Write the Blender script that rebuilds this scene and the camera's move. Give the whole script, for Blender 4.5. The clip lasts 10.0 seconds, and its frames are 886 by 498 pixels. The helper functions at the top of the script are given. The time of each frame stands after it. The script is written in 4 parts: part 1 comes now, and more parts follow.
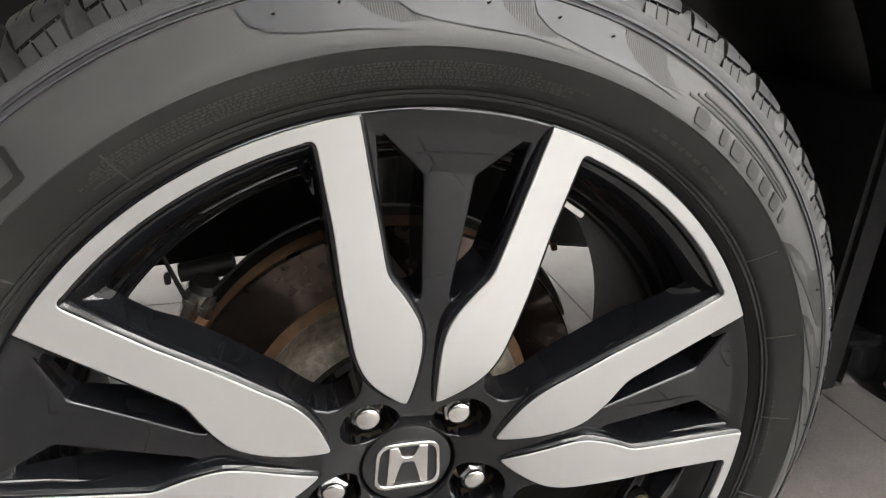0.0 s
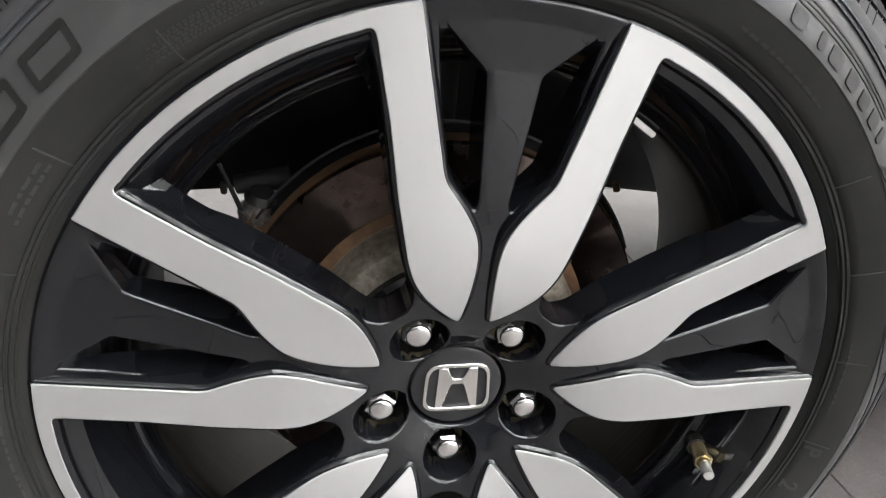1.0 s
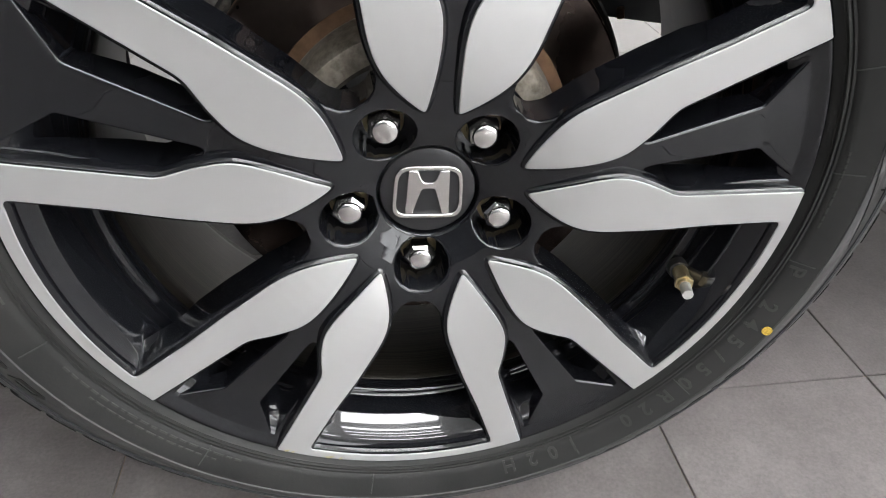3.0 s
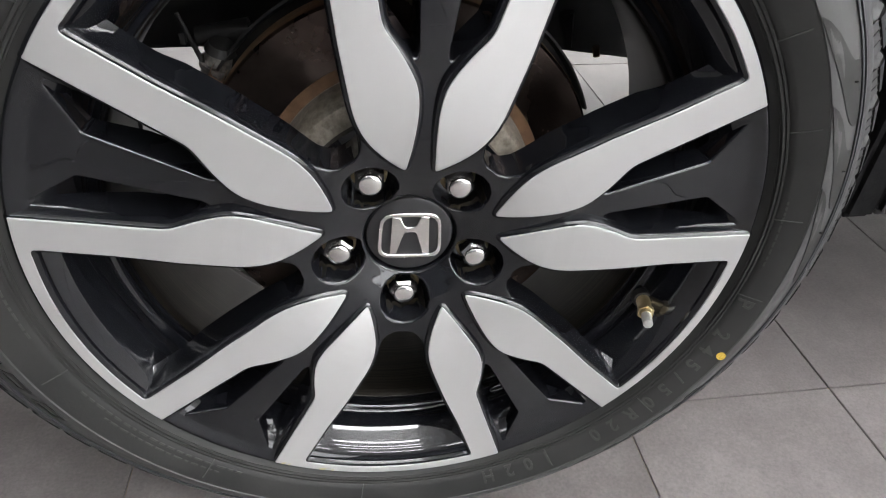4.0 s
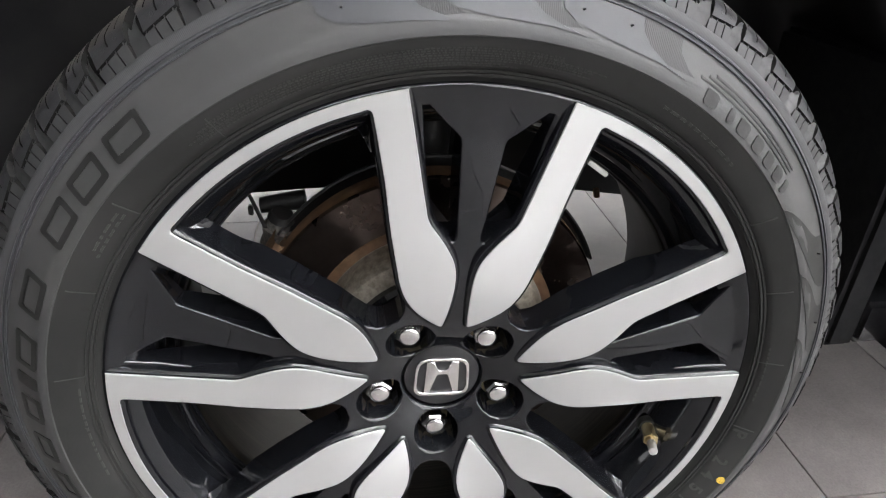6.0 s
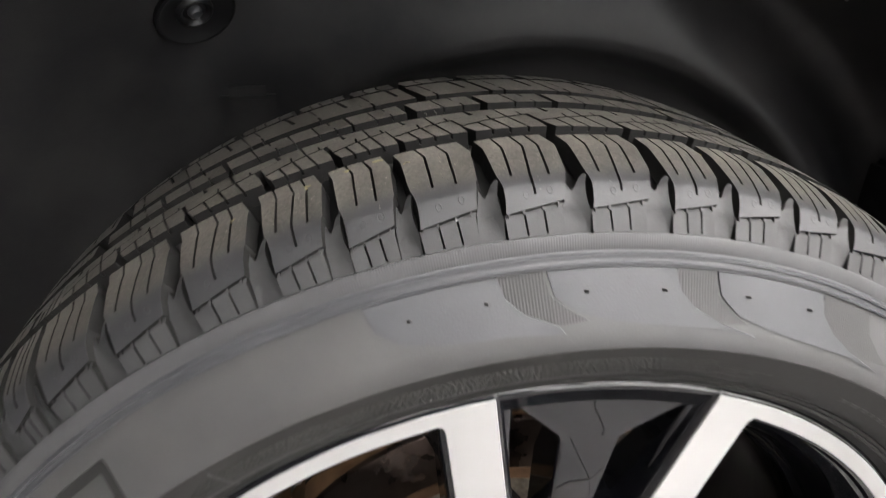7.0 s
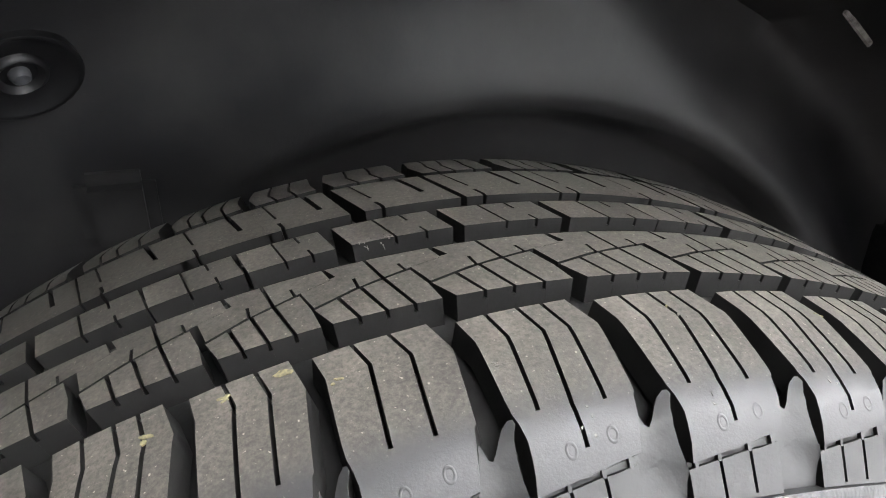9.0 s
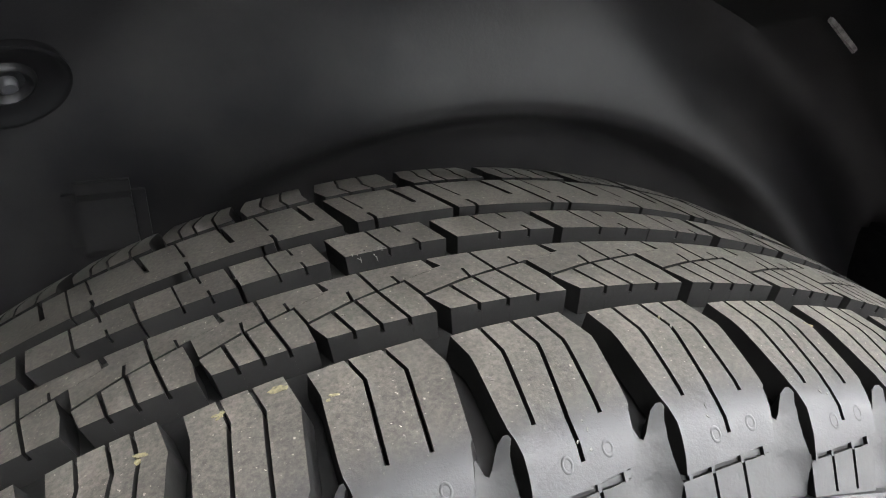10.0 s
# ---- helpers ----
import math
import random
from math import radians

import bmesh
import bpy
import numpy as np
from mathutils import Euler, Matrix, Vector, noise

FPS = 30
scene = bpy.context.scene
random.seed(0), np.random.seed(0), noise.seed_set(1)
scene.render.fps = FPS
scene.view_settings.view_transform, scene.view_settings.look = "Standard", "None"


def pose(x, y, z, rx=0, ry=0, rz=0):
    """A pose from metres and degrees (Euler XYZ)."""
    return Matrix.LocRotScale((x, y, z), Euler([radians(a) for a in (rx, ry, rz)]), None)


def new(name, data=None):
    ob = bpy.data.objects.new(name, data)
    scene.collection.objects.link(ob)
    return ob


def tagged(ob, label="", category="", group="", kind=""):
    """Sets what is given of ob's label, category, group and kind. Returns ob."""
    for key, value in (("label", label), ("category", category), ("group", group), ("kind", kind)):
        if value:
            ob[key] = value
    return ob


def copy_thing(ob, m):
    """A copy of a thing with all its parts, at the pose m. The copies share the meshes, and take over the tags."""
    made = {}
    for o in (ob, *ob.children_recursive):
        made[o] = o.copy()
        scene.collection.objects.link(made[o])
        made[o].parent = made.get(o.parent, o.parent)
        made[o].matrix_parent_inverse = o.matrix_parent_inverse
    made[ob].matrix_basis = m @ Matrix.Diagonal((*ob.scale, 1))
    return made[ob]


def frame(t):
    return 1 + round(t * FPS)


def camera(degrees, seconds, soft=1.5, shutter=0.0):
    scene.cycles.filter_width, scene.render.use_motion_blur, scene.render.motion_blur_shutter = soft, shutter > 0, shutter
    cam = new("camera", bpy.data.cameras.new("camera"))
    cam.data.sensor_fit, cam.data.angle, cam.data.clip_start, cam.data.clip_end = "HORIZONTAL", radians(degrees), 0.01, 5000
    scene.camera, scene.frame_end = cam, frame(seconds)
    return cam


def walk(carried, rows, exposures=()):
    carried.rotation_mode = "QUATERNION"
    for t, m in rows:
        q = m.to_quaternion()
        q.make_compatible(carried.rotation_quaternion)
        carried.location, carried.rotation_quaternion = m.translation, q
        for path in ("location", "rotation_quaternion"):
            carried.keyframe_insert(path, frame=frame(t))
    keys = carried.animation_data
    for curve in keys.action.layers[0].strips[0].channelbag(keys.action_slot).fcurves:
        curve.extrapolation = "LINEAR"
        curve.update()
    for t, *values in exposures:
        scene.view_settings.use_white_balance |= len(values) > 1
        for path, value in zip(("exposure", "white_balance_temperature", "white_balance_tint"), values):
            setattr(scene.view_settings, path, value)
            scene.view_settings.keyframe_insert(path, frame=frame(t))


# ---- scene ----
from mathutils.bvhtree import BVHTree

cam = camera(69.94, 10.0, soft=1.05, shutter=0.25)
PATH = [
    (0.0, -0.0782, -0.3418, 0.7085, 67.00, -1.57, -14.58),
    (0.5, -0.0832, -0.3402, 0.6934, 65.33, -1.62, -11.05),
    (1.0, -0.0800, -0.3399, 0.6705, 63.62, -1.75, -9.29),
    (1.5, -0.0640, -0.3312, 0.6352, 61.27, -1.72, -8.26),
    (2.0, -0.0607, -0.3326, 0.6105, 58.22, -1.75, -7.80),
    (2.5, -0.0545, -0.3465, 0.5907, 55.70, -1.73, -7.57),
    (2.7, -0.0515, -0.3505, 0.5950, 54.57, -1.74, -7.60),
    (3.8, -0.0399, -0.3746, 0.6490, 52.99, -1.88, -7.63),
    (4.0, -0.0377, -0.3782, 0.6634, 53.10, -1.91, -7.60),
    (4.5, -0.0483, -0.3929, 0.6937, 53.19, -1.93, -7.57),
    (5.0, -0.0580, -0.4095, 0.7242, 54.92, -1.92, -7.60),
    (5.2, -0.0630, -0.4136, 0.7371, 56.25, -1.90, -7.72),
    (6.3, -0.0710, -0.3966, 0.7716, 60.75, -1.82, -7.76),
    (6.5, -0.0731, -0.3452, 0.7926, 60.78, -1.74, -7.79),
    (7.0, -0.0993, -0.2169, 0.8372, 62.10, -1.53, -9.23),
    (7.5, -0.0946, -0.1179, 0.8336, 63.59, -1.55, -11.63),
    (8.0, -0.0831, -0.0867, 0.8336, 64.34, -1.75, -13.60),
    (8.5, -0.0813, -0.0812, 0.8324, 64.69, -1.85, -14.68),
    (9.0, -0.0812, -0.0764, 0.8319, 64.87, -1.84, -15.33),
    (9.5, -0.0813, -0.0711, 0.8312, 64.97, -1.89, -15.87),
    (10.0, -0.0822, -0.0751, 0.8349, 65.07, -1.93, -16.34),
]
EXPOSURES = [(0.0, 0.28, 6950, 10), (0.5, 0.25, 6650, 10), (1.0, 0.17, 6600, 10), (2.5, 0.12, 6500, 10), (4.0, 0.14, 6500, 11), (4.5, 0.3, 6500, 11), (5.2, 0.35, 6500, 11), (6.5, 0.30, 6550, 11), (7.0, 0.70, 6800, 12), (7.5, 0.95, 6850, 13), (8.0, 1.22, 6700, 13), (8.5, 1.32, 6550, 11), (10.0, 1.28, 6500, 10)]
walk(cam, [(row[0], pose(*row[1:])) for row in PATH], EXPOSURES)

# ---- light: a closed white showroom with ceiling tubes and an added window glow ----
world = bpy.data.worlds.new("world")
scene.world = world
world.use_nodes = True
world.node_tree.nodes["Background"].inputs[0].default_value = (0.8, 0.85, 0.9, 1)
world.node_tree.nodes["Background"].inputs[1].default_value = 0.02
LAMP = 27.0
# strength of the glow added behind an unseen window
FILL_DAYLIGHT = 4.3


# ---- materials ----
def material(name, base, rough=0.5, metal=0.0, spec=0.5, coat=0.0):
    m = bpy.data.materials.new(name)
    m.use_nodes = True
    b = m.node_tree.nodes["Principled BSDF"]
    b.inputs["Base Color"].default_value = (*base, 1)
    b.inputs["Roughness"].default_value = rough
    b.inputs["Metallic"].default_value = metal
    b.inputs["Specular IOR Level"].default_value = spec
    b.inputs["Coat Weight"].default_value = coat
    b.inputs["Coat Roughness"].default_value = 0.03
    return m


def node(m, kind, **values):
    n = m.node_tree.nodes.new(kind)
    for key, v in values.items():
        n.inputs[key].default_value = v
    return n


def wire(m, a, out, b, into):
    m.node_tree.links.new(a.outputs[out], b.inputs[into])


def coords(m):
    return node(m, "ShaderNodeTexCoord")


def noise_tex(m, scale, detail=4.0, rough=0.6, space=None):
    n = node(m, "ShaderNodeTexNoise", Scale=scale, Detail=detail, Roughness=rough)
    wire(m, space or coords(m), "Object", n, "Vector")
    return n


def ramp(m, src, out, stops):
    r = node(m, "ShaderNodeValToRGB")
    e = r.color_ramp.elements
    while len(e) < len(stops):
        e.new(0.5)
    for k, (p, c) in enumerate(stops):
        e[k].position = p
        e[k].color = (*c, 1) if len(c) == 3 else c
    wire(m, src, out, r, "Fac")
    return r


def bsdf(m):
    return m.node_tree.nodes["Principled BSDF"]


def bump(m, src, out, strength, distance, chain=None):
    b = node(m, "ShaderNodeBump", Strength=strength, Distance=distance)
    wire(m, src, out, b, "Height")
    if chain:
        wire(m, chain, "Normal", b, "Normal")
    wire(m, b, "Normal", bsdf(m), "Normal")
    return b


def grained(m, dark, light, scale, fine, strength, distance, lo=0.35, hi=0.65, rough=None):
    """Two scales of colour and a fine relief."""
    big = noise_tex(m, scale, 5.0)
    c = ramp(m, big, "Fac", [(lo, dark), (hi, light)])
    wire(m, c, "Color", bsdf(m), "Base Color")
    small = noise_tex(m, fine, 3.0)
    bump(m, small, "Fac", strength, distance)
    if rough:
        r = node(m, "ShaderNodeMapRange", **{"From Min": 0.3, "From Max": 0.7, "To Min": rough[0], "To Max": rough[1]})
        wire(m, big, "Fac", r, "Value")
        wire(m, r, "Result", bsdf(m), "Roughness")
    return m


def mixed(m, fac, fac_out, a, b):
    """Mix two colours, each an RGB tuple or a (node, output) pair."""
    x = m.node_tree.nodes.new("ShaderNodeMix")
    x.data_type = "RGBA"
    wire(m, fac, fac_out, x, 0)
    for k, c in ((6, a), (7, b)):
        if isinstance(c[0], (int, float)):
            x.inputs[k].default_value = (*c, 1)
        else:
            m.node_tree.links.new(c[0].outputs[c[1]], x.inputs[k])
    return x


def tread_rubber():
    """Dusty brown where it meets the road, smooth and dark towards the shoulders."""
    m = material("tread_rubber", (0.05, 0.047, 0.043), 0.72, spec=0.35)
    at = coords(m)
    big = noise_tex(m, 38.0, 6.0, space=at)
    base = ramp(m, big, "Fac", [(0.30, (0.041, 0.0380, 0.0330)), (0.55, (0.057, 0.0525, 0.0455)), (0.75, (0.077, 0.070, 0.060))])
    specks = noise_tex(m, 900.0, 3.0, 0.6, space=at)
    dust = ramp(m, specks, "Fac", [(0.67, (0, 0, 0)), (0.72, (0.9, 0.9, 0.9))])
    mottle = noise_tex(m, 700.0, 6.0, 0.8, space=at)
    tone = ramp(m, mottle, "Fac", [(0.36, (0.56, 0.56, 0.57)), (0.50, (1.0, 1.0, 1.0)), (0.64, (1.50, 1.49, 1.45))])
    worn = m.node_tree.nodes.new("ShaderNodeMix")
    worn.data_type, worn.blend_type = "RGBA", "MULTIPLY"
    worn.inputs[0].default_value = 1.0
    m.node_tree.links.new(base.outputs["Color"], worn.inputs[6])
    m.node_tree.links.new(tone.outputs["Color"], worn.inputs[7])
    x = mixed(m, dust, "Color", (worn, 2), (0.26, 0.24, 0.20))
    sep = node(m, "ShaderNodeSeparateXYZ")
    wire(m, at, "Object", sep, "Vector")
    off = node(m, "ShaderNodeMath")
    off.operation = "SUBTRACT"
    off.inputs[1].default_value = 0.1165
    wire(m, sep, "Y", off, 0)
    far = node(m, "ShaderNodeMath")
    far.operation = "ABSOLUTE"
    wire(m, off, "Value", far, 0)
    wobble = node(m, "ShaderNodeMath")
    wobble.operation = "MULTIPLY_ADD"
    wobble.inputs[1].default_value = 0.012
    wire(m, big, "Fac", wobble, 0)
    wire(m, far, "Value", wobble, 2)
    edge = node(m, "ShaderNodeMapRange", **{"From Min": 0.088, "From Max": 0.101, "To Min": 0.0, "To Max": 1.0})
    edge.interpolation_type = "SMOOTHSTEP"
    wire(m, wobble, "Value", edge, "Value")
    y = m.node_tree.nodes.new("ShaderNodeMix")
    y.data_type = "RGBA"
    wire(m, edge, "Result", y, 0)
    m.node_tree.links.new(x.outputs[2], y.inputs[6])
    y.inputs[7].default_value = (0.020, 0.020, 0.021, 1)
    m.node_tree.links.new(y.outputs[2], bsdf(m).inputs["Base Color"])
    r = node(m, "ShaderNodeMapRange", **{"To Min": 0.57, "To Max": 0.44})
    wire(m, edge, "Result", r, "Value")
    wire(m, r, "Result", bsdf(m), "Roughness")
    fine = noise_tex(m, 1400.0, 3.0, space=at)
    first = bump(m, mottle, "Fac", 0.10, 0.0002)
    bump(m, fine, "Fac", 0.22, 0.0002, chain=first)
    return m


def wall_rubber(name, dark, light, rough, spec=0.3, fine=900.0, relief=0.18):
    m = material(name, dark, sum(rough) / 2, spec=spec)
    return grained(m, dark, light, 14.0, fine, relief, 0.0003, rough=rough)


def serrated_rubber(name, base, count, strength):
    """Fine radial serrations round the axle."""
    m = material(name, base, 0.55, spec=0.35)
    sep = node(m, "ShaderNodeSeparateXYZ")
    wire(m, coords(m), "Object", sep, "Vector")
    ang = node(m, "ShaderNodeMath")
    ang.operation = "ARCTAN2"
    wire(m, sep, "Z", ang, 0)
    wire(m, sep, "X", ang, 1)
    mul = node(m, "ShaderNodeMath")
    mul.operation = "MULTIPLY"
    mul.inputs[1].default_value = count
    wire(m, ang, "Value", mul, 0)
    sine = node(m, "ShaderNodeMath")
    sine.operation = "SINE"
    wire(m, mul, "Value", sine, 0)
    bump(m, sine, "Value", strength, 0.0004)
    return m


def brushed(m, amount, axial=False):
    """Lathe lines round the axle spread the gloss across them."""
    place = node(m, "ShaderNodeNewGeometry")
    cut = node(m, "ShaderNodeVectorMath")
    cut.operation = "MULTIPLY_ADD"
    cut.inputs[1].default_value = (0, 0, 0) if axial else (1, 0, 1)
    cut.inputs[2].default_value = (0, 1, 0) if axial else (0, 0, -0.37)
    wire(m, place, "Position", cut, 0)
    unit = node(m, "ShaderNodeVectorMath")
    unit.operation = "NORMALIZE"
    wire(m, cut, "Vector", unit, 0)
    wire(m, unit, "Vector", bsdf(m), "Tangent")
    bsdf(m).inputs["Anisotropic"].default_value = amount


def machined():
    """Diamond-cut aluminium with lathe lines round the axle under clear lacquer."""
    m = material("machined_aluminium", (0.410, 0.410, 0.401), 0.48, metal=0.46, spec=0.3)
    brushed(m, 0.65)
    sep = node(m, "ShaderNodeSeparateXYZ")
    wire(m, coords(m), "Object", sep, "Vector")
    sq = []
    for axis in "XZ":
        p = node(m, "ShaderNodeMath")
        p.operation = "MULTIPLY"
        wire(m, sep, axis, p, 0)
        wire(m, sep, axis, p, 1)
        sq.append(p)
    add = node(m, "ShaderNodeMath")
    add.operation = "ADD"
    wire(m, sq[0], "Value", add, 0)
    wire(m, sq[1], "Value", add, 1)
    root = node(m, "ShaderNodeMath")
    root.operation = "SQRT"
    wire(m, add, "Value", root, 0)
    n = m.node_tree.nodes.new("ShaderNodeTexNoise")
    n.noise_dimensions = "1D"
    n.inputs["Scale"].default_value = 2600.0
    n.inputs["Detail"].default_value = 2.0
    wire(m, root, "Value", n, "W")
    bump(m, n, "Fac", 0.14, 0.0002)
    return m


def turned_dark():
    """Dull dark paint over fine turning lines that run round the barrel."""
    m = material("inner_barrel_paint", (0.05, 0.045, 0.036), 0.36, metal=0.6, spec=0.3)
    brushed(m, 0.5, axial=True)
    n = node(m, "ShaderNodeTexNoise", Scale=1.0, Detail=3.0)
    stretch = node(m, "ShaderNodeMapping")
    stretch.inputs["Scale"].default_value = (6.0, 900.0, 6.0)
    wire(m, coords(m), "Object", stretch, "Vector")
    wire(m, stretch, "Vector", n, "Vector")
    bump(m, n, "Fac", 0.16, 0.0003)
    c = ramp(m, n, "Fac", [(0.35, (0.009, 0.0083, 0.0072)), (0.70, (0.034, 0.029, 0.022))])
    wire(m, c, "Color", bsdf(m), "Base Color")
    return m


def iron(name, dark, light, rough, metal, scale=60.0):
    m = material(name, dark, rough, metal=metal)
    return grained(m, dark, light, scale, 500.0, 0.4, 0.0006, rough=(rough - 0.1, rough + 0.15))


def swept_iron():
    """The ring that the pads sweep: fine turned lines in a dark brown iron."""
    m = material("swept_iron", (0.08, 0.06, 0.05), 0.30, metal=0.95)
    return grained(m, (0.050, 0.035, 0.029), (0.105, 0.083, 0.072), 12.0, 300.0, 0.06, 0.0002, rough=(0.22, 0.34))


def tile_stone():
    m = material("tile_stone", (0.23, 0.215, 0.21), 0.42, spec=0.45)
    at = coords(m)
    info = node(m, "ShaderNodeObjectInfo")
    shift = node(m, "ShaderNodeVectorMath")
    shift.operation = "ADD"
    wire(m, at, "Object", shift, 0)
    wire(m, info, "Random", shift, 1)
    big = node(m, "ShaderNodeTexNoise", Scale=7.0, Detail=8.0, Roughness=0.72)
    wire(m, shift, "Vector", big, "Vector")
    base = ramp(m, big, "Fac", [(0.30, (0.108, 0.097, 0.093)), (0.52, (0.148, 0.135, 0.130)), (0.72, (0.198, 0.183, 0.174))])
    grain = node(m, "ShaderNodeTexNoise", Scale=260.0, Detail=4.0, Roughness=0.7)
    wire(m, shift, "Vector", grain, "Vector")
    tone = ramp(m, grain, "Fac", [(0.3, (0.8, 0.8, 0.8)), (0.7, (1.15, 1.15, 1.15))])
    x = m.node_tree.nodes.new("ShaderNodeMix")
    x.data_type, x.blend_type = "RGBA", "MULTIPLY"
    x.inputs[0].default_value = 1.0
    m.node_tree.links.new(base.outputs["Color"], x.inputs[6])
    m.node_tree.links.new(tone.outputs["Color"], x.inputs[7])
    m.node_tree.links.new(x.outputs[2], bsdf(m).inputs["Base Color"])
    r = node(m, "ShaderNodeMapRange", **{"From Min": 0.3, "From Max": 0.7, "To Min": 0.34, "To Max": 0.52})
    wire(m, big, "Fac", r, "Value")
    wire(m, r, "Result", bsdf(m), "Roughness")
    bump(m, grain, "Fac", 0.12, 0.0004)
    return m


def gloss_black():
    m = material("gloss_black_paint", (0.009, 0.009, 0.010), 0.3, spec=0.0, coat=1.0)
    dust = noise_tex(m, 160.0, 5.0, 0.7)
    r = node(m, "ShaderNodeMapRange", **{"From Min": 0.35, "From Max": 0.75, "To Min": 0.012, "To Max": 0.055})
    wire(m, dust, "Fac", r, "Value")
    wire(m, r, "Result", bsdf(m), "Coat Roughness")
    bsdf(m).inputs["Coat IOR"].default_value = 1.55
    specks = noise_tex(m, 1300.0, 2.0, 0.5)
    d = ramp(m, specks, "Fac", [(0.71, (0.0062, 0.0066, 0.0080)), (0.76, (0.06, 0.058, 0.055))])
    wire(m, d, "Color", bsdf(m), "Base Color")
    return m


